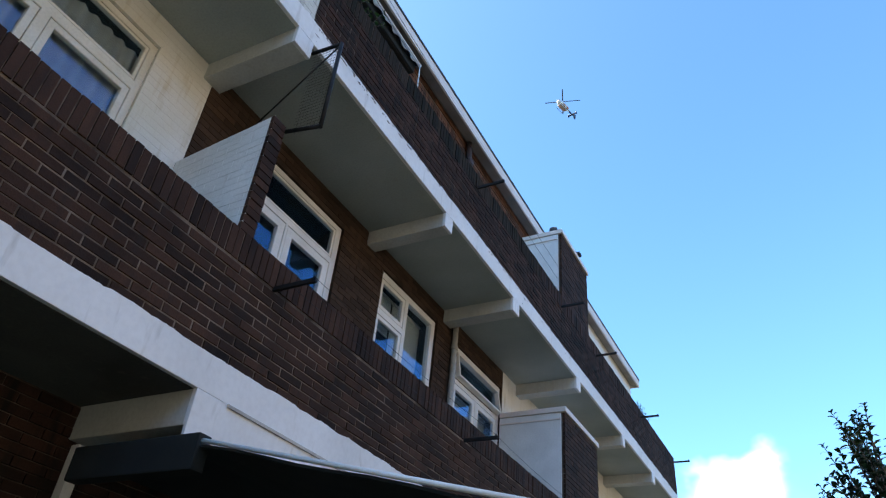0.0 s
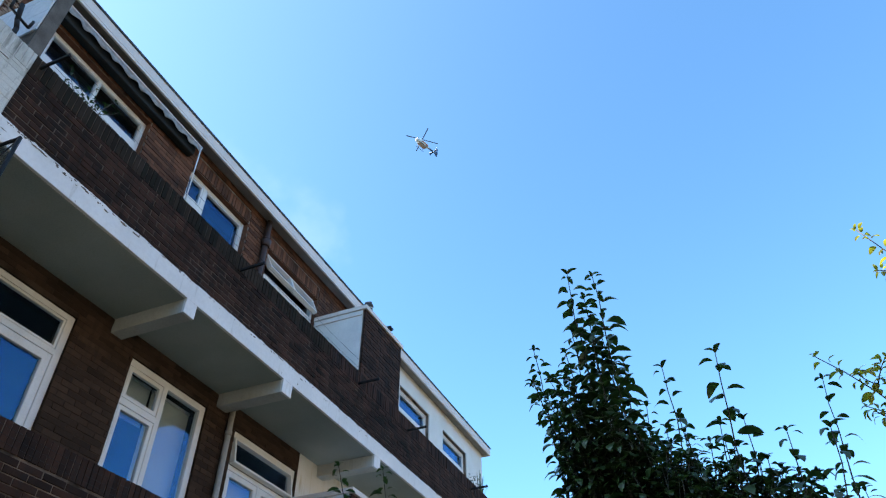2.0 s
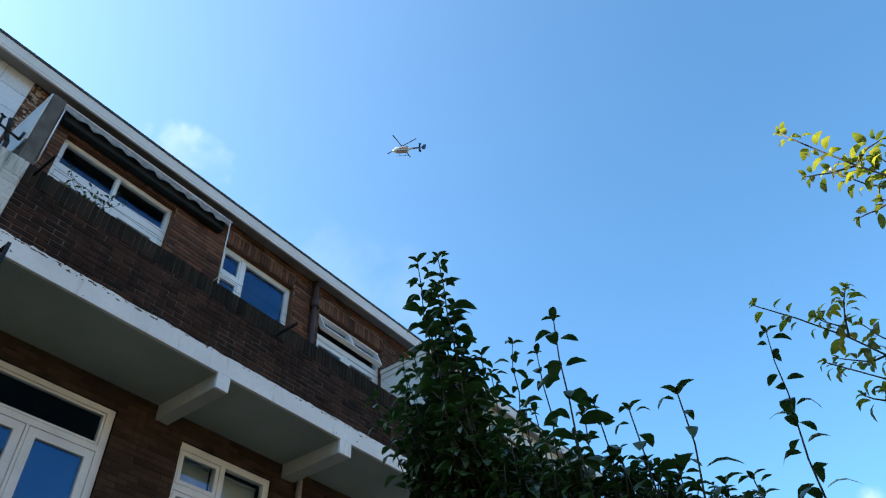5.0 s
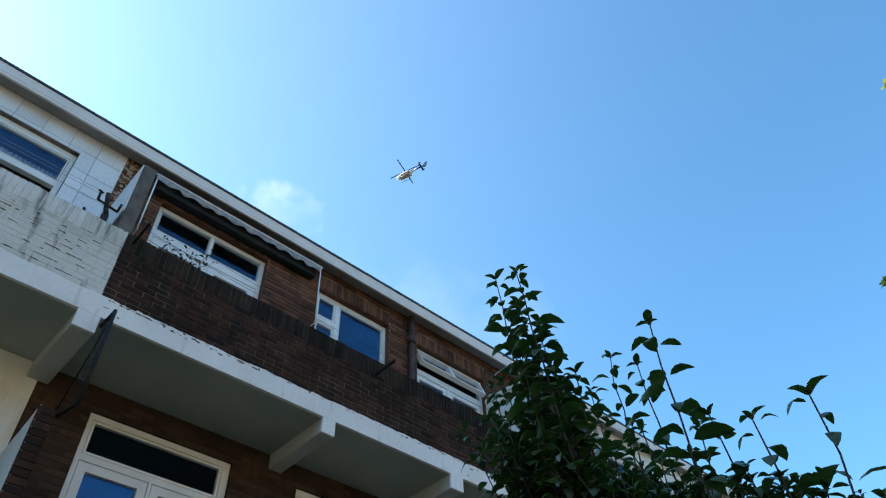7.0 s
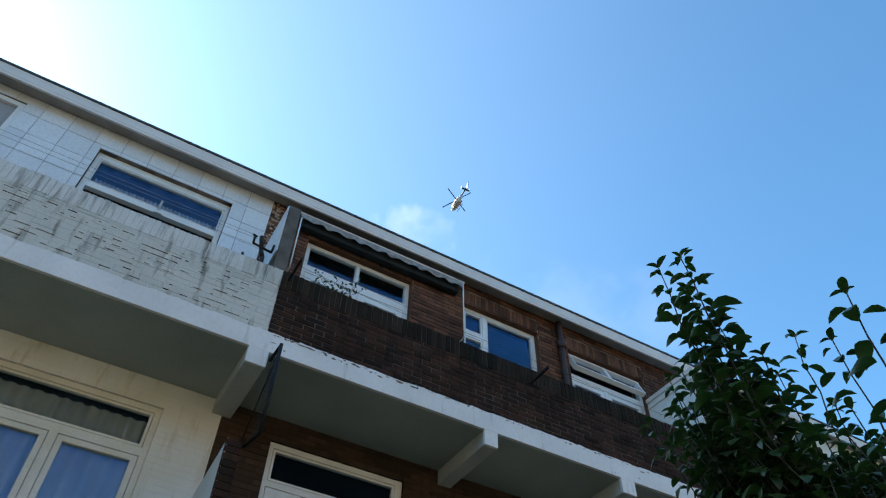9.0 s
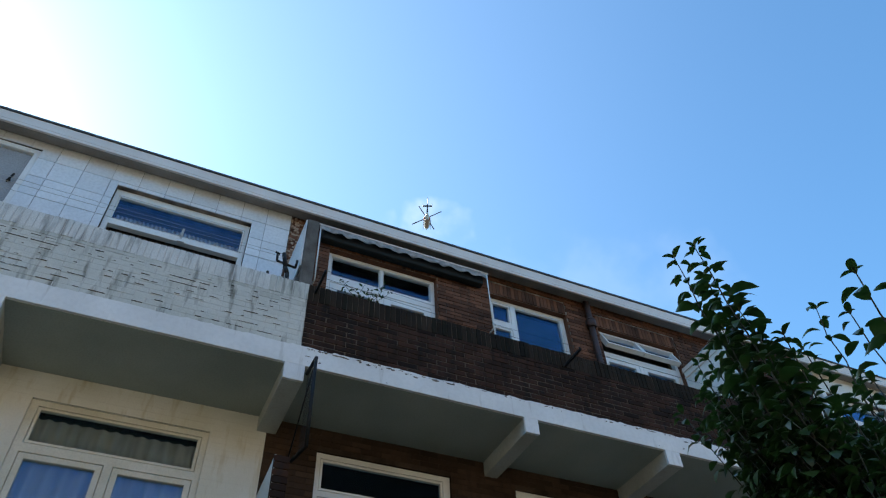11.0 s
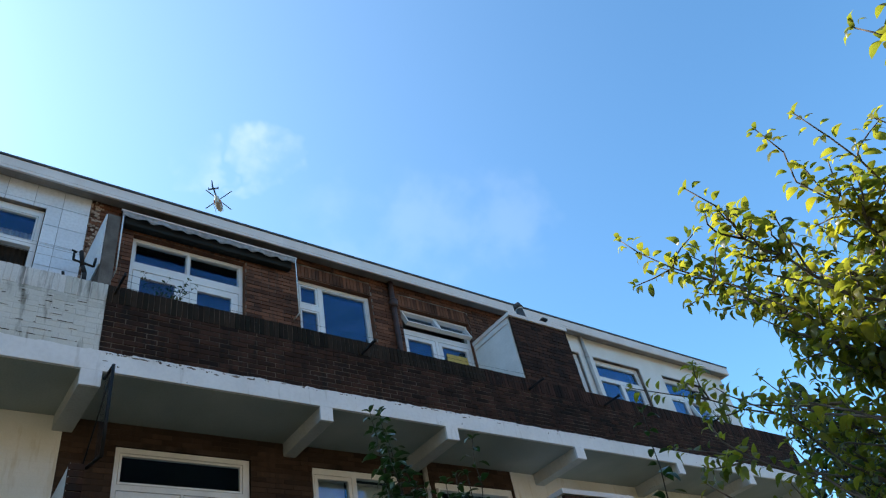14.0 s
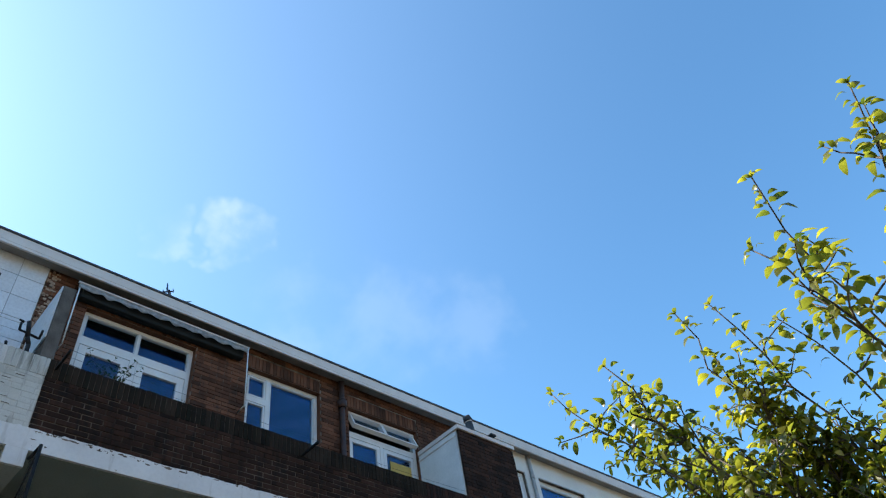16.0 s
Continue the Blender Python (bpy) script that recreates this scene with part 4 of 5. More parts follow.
brown_pipe = drainpipe("brown cast-iron drainpipe under the eaves", 6.1, 5.96, 8.69, "pipe_brown", 0.042)
bm = bmesh.new()
tube(bm, (FX + 0.06, 6.1, 8.2), (FX + 0.06, 6.1, 8.31), 0.06, 0.075, sides=14)
tube(bm, (FX + 0.06, 6.1, 8.31), (FX + 0.06, 6.1, 8.36), 0.075, 0.045, sides=14)
part("boss", bm, M["pipe_brown"], brown_pipe, "swollen cast-iron joint")
drainpipe("grey painted drainpipe beside the window", 6.16, 3.06, 5.745, "pipe_grey", 0.035)
drainpipe("grey rusty drainpipe on the plastered wall", 10.42, 5.96, 8.70, "pipe_grey", 0.035)


# ---- awnings ----
aw = thing("awning", "folded grey striped awning with a scalloped valance", "awning")
bm = bmesh.new()
n = 96
rows = []
for k in range(n + 1):
    y = 2.06 + 2.36 * k / n
    sag = 0.012 * math.sin(k * 0.9) + 0.01 * math.sin(k * 0.31)
    rows.append([bm.verts.new((-2.03, y, 8.64)), bm.verts.new((-1.96, y, 8.585 + sag)), bm.verts.new((-1.885, y, 8.535))])
for a, b in zip(rows, rows[1:]):
    for i in range(2):
        bm.faces.new((a[i], a[i + 1], b[i + 1], b[i])).smooth = True
bmesh.ops.solidify(bm, geom=bm.faces[:], thickness=0.004)
part("cloth", bm, M["awning_dark"], aw, "awning cloth with its shaded underside coloured dark")
bm = bmesh.new()
rows = []
for k in range(n + 1):
    y = 2.06 + 2.36 * k / n
    drop = 0.078 + 0.014 * abs(math.sin(math.pi * k / 6)) + 0.006 * math.sin(k * 0.5)
    wob = 0.008 * math.sin(k * 0.7)
    rows.append([bm.verts.new((-1.874, y, 8.53)), bm.verts.new((-1.87 + wob, y, 8.53 - drop * 0.5)), bm.verts.new((-1.872 + 2 * wob, y, 8.53 - drop))])
for a, b in zip(rows, rows[1:]):
    for i in range(2):
        bm.faces.new((a[i], a[i + 1], b[i + 1], b[i])).smooth = True
bmesh.ops.solidify(bm, geom=bm.faces[:], thickness=0.003)
part("valance", bm, M["awning"], aw, "scalloped grey cloth edge")
bm = bmesh.new()
tube(bm, (-1.88, 2.05, 8.538), (-1.88, 4.43, 8.538), 0.014, sides=8)
part("front_bar", bm, M["fascia"], aw)
# Dark block added to stand for the shade between valance and window top.
bm = bmesh.new()
box(bm, -2.036, -1.925, 2.12, 4.38, 8.375, 8.54, 0.03)
part("shade_block", bm, M["canopy"], aw, "dark block standing for the shade under the awning")
for y in (2.08, 4.41):
    bm = bmesh.new()
    tube(bm, (-1.88, y, 8.53), (-1.86, y, 7.55), 0.009, sides=6)
    part("arm", bm, M["frame"], aw)
    bm = bmesh.new()
    tube(bm, (-2.038, y, 7.56), (-1.86, y, 7.56), 0.009, sides=6)
    part("pivot", bm, M["frame"], aw)

can = thing("canopy", "dark garden canopy with a pale edge trim below the balcony", "canopy")
slope = (2.12 - 2.43) / (0.71 + 0.68)
bm = bmesh.new()
n = 14
for k in range(n):
    xs = [-1.6 + (0.9 + 1.6) * (k + i) / n for i in (0, 1)]
    zs = [min(2.46, 2.43 + slope * (x + 0.68)) - 0.01 * math.sin(math.pi * (x + 2) / 0.75) ** 2 for x in xs]
    bm.faces.new([bm.verts.new(v) for v in ((xs[0], 1.62, zs[0]), (xs[1], 1.62, zs[1]), (xs[1], 4.8, zs[1]), (xs[0], 4.8, zs[0]))])
bmesh.ops.remove_doubles(bm, verts=bm.verts[:], dist=0.001)
bmesh.ops.solidify(bm, geom=bm.faces[:], thickness=0.012)
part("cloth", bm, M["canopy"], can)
bm = bmesh.new()
tube(bm, (-0.72, 1.60, 2.445), (0.9, 1.60, 2.43 + slope * 1.58 + 0.01), 0.011, sides=8)
part("edge_trim", bm, M["frame"], can, "pale edge trim")
bm = bmesh.new()
box(bm, -1.6, -0.75, 1.60, 1.68, 2.32, 2.49, 0.01)
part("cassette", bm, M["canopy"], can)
for y in (1.66, 4.7):
    bm = bmesh.new()
    tube(bm, (0.86, y, 0), (0.86, y, 2.075), 0.025, sides=10)
    part("post", bm, M["iron"], can)

# ---- small things on the roof and the parapets ----
vent = thing("vent_cowl", "small black vent cowl with a pale ring on the storage box", "vent pipe")
for name, mat, a, b, r0, r1 in (("pipe", "roofing", (8.40, 7.93), (8.35, 8.43), 0.085, 0.062), ("ring", "frame", (8.35, 8.43), (8.345, 8.455), 0.064, 0.064), ("cap", "roofing", (8.345, 8.455), (8.31, 8.54), 0.082, 0.06)):
    bm = bmesh.new()
    tube(bm, (-1.5, *a), (-1.5, *b), r0, r1, sides=14)
    part(name, bm, M[mat], vent, "pale ring" if name == "ring" else "")
lamp = thing("flood_lamp", "small dark outdoor lamp on the storage box", "lamp")
bm = bmesh.new()
tube(bm, (-1.15, 8.42, 7.93), (-1.15, 8.42, 7.965), 0.012)
part("stem", bm, M["iron"], lamp)
bm = bmesh.new()
box(bm, -1.2, -1.08, 8.36, 8.47, 7.962, 8.0, 0.008)
part("housing", bm, M["iron"], lamp)


# ---- plants ----
def leaf_template():
    ts = (0.0, 0.14, 0.36, 0.62, 0.86, 1.0)
    ws = (0.0, 0.15, 0.235, 0.235, 0.14, 0.0)
    v, f = [], []
    for t, w in zip(ts, ws):
        z = 0.30 * math.sin(math.pi * t * 0.85) - 0.42 * t * t
        v += [(-w, t, z - 0.12 * w), (0, t, z), (w, t, z - 0.12 * w)]
    for k in range(5):
        p = 3 * k
        f += [(p, p + 1, p + 4, p + 3), (p + 1, p + 2, p + 5, p + 4)]
    v = np.array(v)
    return v, f


def leaf_cloud(name, mats, mat, parent, label):
    """One mesh of many leaves, each given by a 4 x 4 pose with its size in it."""
    v, f = leaf_template()
    h = np.c_[v, np.ones(len(v))]
    verts, faces = [], []
    for m in mats:
        k = len(verts)
        verts.extend((np.array(m) @ h.T).T[:, :3].tolist())
        faces.extend([tuple(i + k for i in q) for q in f])
    me = bpy.data.meshes.new(name)
    me.from_pydata(verts, [], faces)
    me.polygons.foreach_set("use_smooth", [True] * len(faces))
    me.materials.append(M[mat])
    ob = new(name, me)
    ob.parent = parent
    return tagged(ob, label, kind="stuff")


def single_leaves(mats, mat, parent):
    v, f = leaf_template()
    me = bpy.data.meshes.new("leaf")
    me.from_pydata(v.tolist(), [], f)
    me.polygons.foreach_set("use_smooth", [True] * len(f))
    me.materials.append(M[mat])
    for m in mats:
        ob = new("leaf", me)
        ob.parent = parent
        ob.matrix_basis = m


def shoot_path(a, b, r, bend=0.06, n=9, kink=0.006):
    """A slightly crooked line from a to b that starts sideways and turns to its tip."""
    a, b = Vector(a), Vector(b)
    side = Vector((r.uniform(-1, 1), r.uniform(-1, 1), r.uniform(-0.4, 0.2))) * bend * (b - a).length
    pts = []
    for k in range(n + 1):
        t = k / n
        jig = Vector((r.uniform(-1, 1), r.uniform(-1, 1), 0)) * kink if 0 < k < n else Vector()
        pts.append(a.lerp(b, t) + side * math.sin(math.pi * t) + jig)
    return pts


def leaves_along(pts, r, size, step, start=0.1, spread=1.0, droop=0.25, bunch=0.0):
    """Poses of leaves set spirally round a shoot."""
    out, turn, carry = [], r.uniform(0, 6.3), 0.0
    total = sum((q - p).length for p, q in zip(pts, pts[1:]))
    gone = 0.0
    for p, q in zip(pts, pts[1:]):
        d = q - p
        along = d.normalized()
        while carry < d.length:
            at = p + along * carry
            frac = (gone + carry) / total
            if frac > start:
                for twin in range(r.choice((2, 3, 4)) if r.random() < bunch else 1):
                    turn += 2.4 + r.uniform(-0.4, 0.4)
                    u = along.orthogonal().normalized()
                    out_dir = (Matrix.Rotation(turn, 3, along) @ u) * spread + along * (r.uniform(0.0, 0.45) + 0.4 * bunch) + Vector((0, 0, -droop * r.uniform(0, 1.6)))
                    s = size * r.uniform(0.65, 1.2) * (1.0 - 0.4 * max(0.0, frac - 0.8) / 0.2)
                    quat = out_dir.to_track_quat("Y", "Z")
                    roll = Matrix.Rotation(r.uniform(-0.3, 0.3) * (1 + 3 * bunch), 4, "Y")
                    out.append(Matrix.Translation(at + out_dir.normalized() * 0.010) @ quat.to_matrix().to_4x4() @ roll @ Matrix.Diagonal((s * r.uniform(0.85, 1.2) * (1 - 0.1 * bunch), s, s * r.uniform(0.5, 1.3) * (1 + 0.5 * bunch), 1)))
            carry += step * r.uniform(0.7, 1.35)
        carry -= d.length
        gone += d.length
    tip_dir = (pts[-1] - pts[-2]).normalized()
    for k in range(4):
        turn += 2.1
        out_dir = tip_dir + (Matrix.Rotation(turn, 3, tip_dir) @ tip_dir.orthogonal().normalized()) * (0.25 + 0.45 * k)
        s = size * (0.28 + 0.13 * k)
        out.append(Matrix.Translation(pts[-1]) @ out_dir.to_track_quat("Y", "Z").to_matrix().to_4x4() @ Matrix.Diagonal((s * 0.9, s, s, 1)))
    return out


def stems(name, paths, parent, label="", mat="bark"):
    bm = bmesh.new()
    for pts, r0, r1 in paths:
        n = len(pts) - 1
        for k in range(n):
            tube(bm, pts[k], pts[k + 1], r0 + (r1 - r0) * k / n, r0 + (r1 - r0) * (k + 1) / n, 5, caps=(k == n - 1))
    return part(name, bm, M[mat], parent, label)


def pear_shrub():
    r = random.Random(21)
    s = thing("pear_shrub", "young fruit tree with upright leafy shoots in the shade", "shrub")
    root = Vector((3.30, 2.55, 0))
    fork = Vector((3.28, 2.45, 1.15))
    stems("trunk", [([root, root.lerp(fork, 0.5) + Vector((0.03, 0.02, 0)), fork], 0.05, 0.032)], s, "grey-brown bark trunk")
    tall = [((3.137, 1.937, 3.072), 0.056), ((3.05, 1.96, 3.125), 0.056), ((3.446, 1.916, 2.684), 0.058), ((3.658, 1.891, 2.401), 0.058), ((3.56, 1.913, 2.418), 0.052), ((3.77, 2.5, 2.83), 0.06),
            ((3.086, 2.388, 3.058), 0.052), ((3.278, 2.154, 2.804), 0.052), ((2.861, 2.124, 2.955), 0.05), ((3.407, 2.069, 2.543), 0.052), ((3.407, 1.997, 2.459), 0.05), ((3.47, 1.98, 2.5), 0.052),
            ((3.09, 1.99, 3.03), 0.054), ((3.02, 2.05, 2.95), 0.05), ((3.12, 2.02, 2.9), 0.052), ((3.06, 2.1, 2.86), 0.05), ((3.0, 2.0, 2.84), 0.05), ((3.1, 1.96, 2.84), 0.05), ((3.17, 2.06, 2.8), 0.05),
            ((3.05, 2.3, 2.92), 0.05), ((3.2, 2.2, 2.7), 0.05), ((3.3, 2.05, 2.58), 0.05), ((3.56, 1.97, 2.3), 0.052), ((2.13, 2.07, 2.63), 0.05), ((2.28, 2.12, 2.61), 0.05)]
    paths, free, near = [], [], []
    for tip, size in tall:
        tip = Vector(tip)
        base = fork + Vector((r.uniform(-0.12, 0.12), r.uniform(-0.1, 0.1), r.uniform(0, 0.35)))
        low = Vector((tip.x * 0.85 + base.x * 0.15, tip.y * 0.8 + base.y * 0.2, tip.z - 0.7))
        pts = shoot_path(base, low, r, 0.05, 5)[:-1] + shoot_path(low, tip, r, 0.02, 8)
        paths.append((pts, 0.005, 0.0013))
        near += leaves_along(pts[5:], r, size * 1.04, 0.024 if tip.x > 3.25 or tip.y > 2.3 else 0.0125, 0.0)
        free += leaves_along(pts[:6], r, size, 0.02, 0.2)
    for k in range(820):
        x = r.uniform(2.78, 3.76)
        top = 2.79 - 0.72 * max(0.0, x - 2.95) - 0.9 * max(0.0, 2.85 - x)
        tip = Vector((x, r.uniform(1.95, 2.75), top - abs(r.gauss(0, 0.24))))
        if tip.x < 3.12 - 0.6 * (tip.z - 2.33):
            continue
        base = fork.lerp(tip, 0.25) + Vector((r.uniform(-0.15, 0.15), r.uniform(-0.1, 0.15), r.uniform(-0.2, 0.1)))
        pts = shoot_path(base, tip, r, 0.08, 6)
        paths.append((pts, 0.0028, 0.0012))
        free += leaves_along(pts, r, 0.052, 0.016, 0.15)
    for k in range(420):
        x = r.uniform(3.12, 3.7)
        tip = Vector((x, r.uniform(1.95, 2.5), 2.56 - 0.5 * (x - 3.15) - abs(r.gauss(0, 0.2))))
        base = fork.lerp(tip, 0.3) + Vector((r.uniform(-0.12, 0.12), r.uniform(-0.1, 0.1), r.uniform(-0.2, 0.1)))
        pts = shoot_path(base, tip, r, 0.08, 6)
        paths.append((pts, 0.0028, 0.0012))
        free += leaves_along(pts, r, 0.054, 0.016, 0.3)
    stems("shoot", paths, s, "thin upright woody shoots", "young_bark")
    single_leaves(near[:290], "leaf", s)
    leaf_cloud("foliage", free + near[290:], "leaf", s, "dense dark green pointed leaves")


def apple_tree():
    r = random.Random(5)
    s = thing("apple_tree", "sunlit apple tree with yellowing leaves and slanting branches", "tree")
    root, fork = Vector((5.35, 3.35, 0)), Vector((5.2, 3.2, 1.55))
    stems("trunk", [(shoot_path(root, fork, r, 0.03, 5), 0.085, 0.06)], s, "grey-brown bark trunk")
    limbs = [((4.032, 2.336, 3.294), 0.011, 16), ((4.09, 2.4, 3.15), 0.012, 18), ((4.695, 2.186, 3.111), 0.011, 9), ((4.463, 1.937, 2.95), 0.011, 18), ((4.92, 1.87, 2.93), 0.009, 8),
             ((5.01, 1.83, 3.06), 0.009, 7), ((5.28, 1.95, 3.22), 0.009, 7), ((4.81, 2.26, 3.01), 0.01, 5), ((4.09, 2.67, 2.81), 0.012, 16), ((3.773, 2.487, 2.912), 0.011, 14), ((3.87, 2.42, 2.65), 0.011, 14),
             ((4.29, 2.47, 2.88), 0.018, 26), ((4.55, 2.37, 2.91), 0.018, 26), ((4.34, 2.27, 2.75), 0.018, 26), ((4.89, 2.32, 2.71), 0.018, 16), ((4.609, 2.156, 3.126), 0.008, 10), ((4.638, 2.197, 2.971), 0.009, 14), ((4.637, 2.253, 2.882), 0.009, 16),
             ((4.685, 2.289, 2.836), 0.01, 18), ((4.428, 2.234, 2.92), 0.009, 12), ((4.323, 2.228, 2.868), 0.009, 12), ((4.507, 2.237, 2.857), 0.01, 16)]
    paths, near, free = [], [], []
    for k, (tip, w, twigs) in enumerate(limbs):
        tip = Vector(tip)
        base = fork + Vector((0, 0, r.uniform(-0.2, 0.3)))
        mid = base.lerp(tip, 0.55) + Vector((r.uniform(-0.08, 0.08), r.uniform(-0.02, 0.1), r.uniform(-0.08, 0.03)))
        pts = shoot_path(base, mid, r, 0.08, 4)[:-1] + shoot_path(mid, tip, r, 0.10, 10, 0.016)
        paths.append((pts, w * 0.72, 0.0016))
        near += leaves_along(pts[7:], r, 0.043, 0.024, 0.0, droop=0.3, bunch=0.4)
        free += leaves_along(pts[3:8], r, 0.042, 0.04, 0.0, droop=0.3, bunch=0.4)
        for j in range(int(twigs * 1.4)):
            i = r.randrange(4, len(pts) - 2)
            d = (pts[i + 1] - pts[i]).normalized()
            out = (d * 0.6 + Vector((r.uniform(-0.9, 0.9), r.uniform(-0.9, 0.9), r.uniform(-0.6, 0.9)))).normalized()
            reach = r.uniform(0.03, 0.10) + 0.022 * (len(pts) - i) * r.random()
            twig = shoot_path(pts[i], pts[i] + out * reach, r, 0.16, 4)
            paths.append((twig, 0.0032, 0.0014))
            free += leaves_along(twig, r, 0.040, 0.026, 0.1, droop=0.32, bunch=0.5)
    for k in range(430):
        x = r.uniform(4.0, 5.25)
        top = 2.66 + 0.25 * (x - 4.3)
        drop = abs(r.gauss(0, 0.26))
        c = Vector((x, 2.6 + r.uniform(-0.45, 0.6), top - drop))
        if drop < 0.18 and r.random() < 0.5:
            continue
        base = c + Vector((r.uniform(-0.05, 0.3), r.uniform(0, 0.3), r.uniform(-0.3, -0.05)))
        pts = shoot_path(base, c, r, 0.12, 4)
        paths.append((pts, 0.0045, 0.0014))
        free += leaves_along(pts, r, 0.041, 0.032, 0.1, droop=0.32, bunch=0.4)
    stems("branch", paths, s, "slender grey branches and twigs")
    single_leaves(near[:290], "leaf_apple", s)
    leaf_cloud("foliage", free + near[290:], "leaf_apple", s, "yellow-green leaves, some autumn yellow")


pear_shrub()
apple_tree()


def balcony_plant(label, x, y, z, count, high, size, seed):
    r = random.Random(seed)
    p = thing("balcony_plant", label, "plant")
    paths, lv = [], []
    for k in range(count):
        tip = Vector((x + r.uniform(-0.1, 0.1), y + r.uniform(-0.3, 0.3), z + high * r.uniform(0.4, 1.0)))
        pts = shoot_path((x + r.uniform(-0.05, 0.05), y + r.uniform(-0.15, 0.15), z), tip, r, 0.15, 5)
        paths.append((pts, 0.004, 0.0015))
        lv += leaves_along(pts, r, size, 0.05, 0.3)
    stems("stems", paths, p)
    leaf_cloud("foliage", lv, "leaf", p, "sparse small leaves")


balcony_plant("straggly dry climbing plant on the parapet", -1.25, 2.5, 6.745, 11, 0.42, 0.05, 1)
balcony_plant("small weed growing on the parapet", -1.25, 12.2, 6.745, 4, 0.35, 0.05, 2)


def spiky_plant(label, y, count, high, wide, seed):
    """A tuft of long arching strap leaves in a pot behind the parapet."""
    r = random.Random(seed)
    p = thing("potted_palm", label, "plant")
    bm = bmesh.new()
    tube(bm, (-1.5, y, 5.951), (-1.5, y, 6.7), 0.09, 0.13, 12)
    part("pot", bm, M["pipe_brown"], p)
    for k in range(count):
        a, lean = r.uniform(0, 6.28), r.uniform(0.2, 1.0)
        bm = bmesh.new()
        prev = None
        for i in range(6):
            t = i / 5
            rad = wide * lean * t
            at = Vector((-1.5 + rad * math.cos(a) * 0.5, y + rad * math.sin(a), 6.68 + high * (t - 0.55 * lean * t * t) * r.uniform(0.97, 1.03)))
            w = 0.014 * (1 - t) + 0.002
            cross = Vector((-math.sin(a), math.cos(a), 0)) * w
            pair = (bm.verts.new(at - cross), bm.verts.new(at + cross))
            if prev:
                bm.faces.new((prev[0], prev[1], pair[1], pair[0]))
            prev = pair
        part("frond", bm, M["leaf"], p)


balcony_plant("small weed growing on the parapet", -1.2, 12.45, 6.745, 3, 0.22, 0.05, 4)
spiky_plant("spiky potted palm behind the far parapet", 13.35, 26, 1.05, 0.45, 3)
spiky_plant("tuft of grassy leaves behind the far parapet", 14.25, 12, 0.6, 0.2, 4)


def conifer(x, y, high, seed):
    r = random.Random(seed)
    s = thing("conifer", "dark upright conifer standing far down the gardens", "tree")
    root = Vector((x, y, 0))
    top = Vector((x + 0.1, y, high * 0.9))
    stems("trunk", [(shoot_path(root, top, r, 0.02, 6), 0.14, 0.02)], s, "brown bark trunk")
    paths, lv = [], []
    for k in range(130):
        z = high * r.uniform(0.35, 0.98)
        a = r.uniform(0, 6.28)
        reach = (1.25 - z / high) * 1.5 * r.uniform(0.5, 1.0)
        base = root.lerp(top, min(1.0, z / high * 0.95))
        tip = Vector((x + reach * math.cos(a), y + reach * math.sin(a), z + reach * 0.55 + r.uniform(0, 0.25)))
        pts = shoot_path(base, tip, r, 0.08, 5)
        paths.append((pts, 0.016, 0.004))
        lv += leaves_along(pts, r, 0.11, 0.035, 0.15, spread=0.6, droop=-0.3)
    stems("branch", paths, s)
    leaf_cloud("foliage", lv, "needles", s, "dark green scale-like needles")


conifer(2.15, 8.2, 4.65, 8)


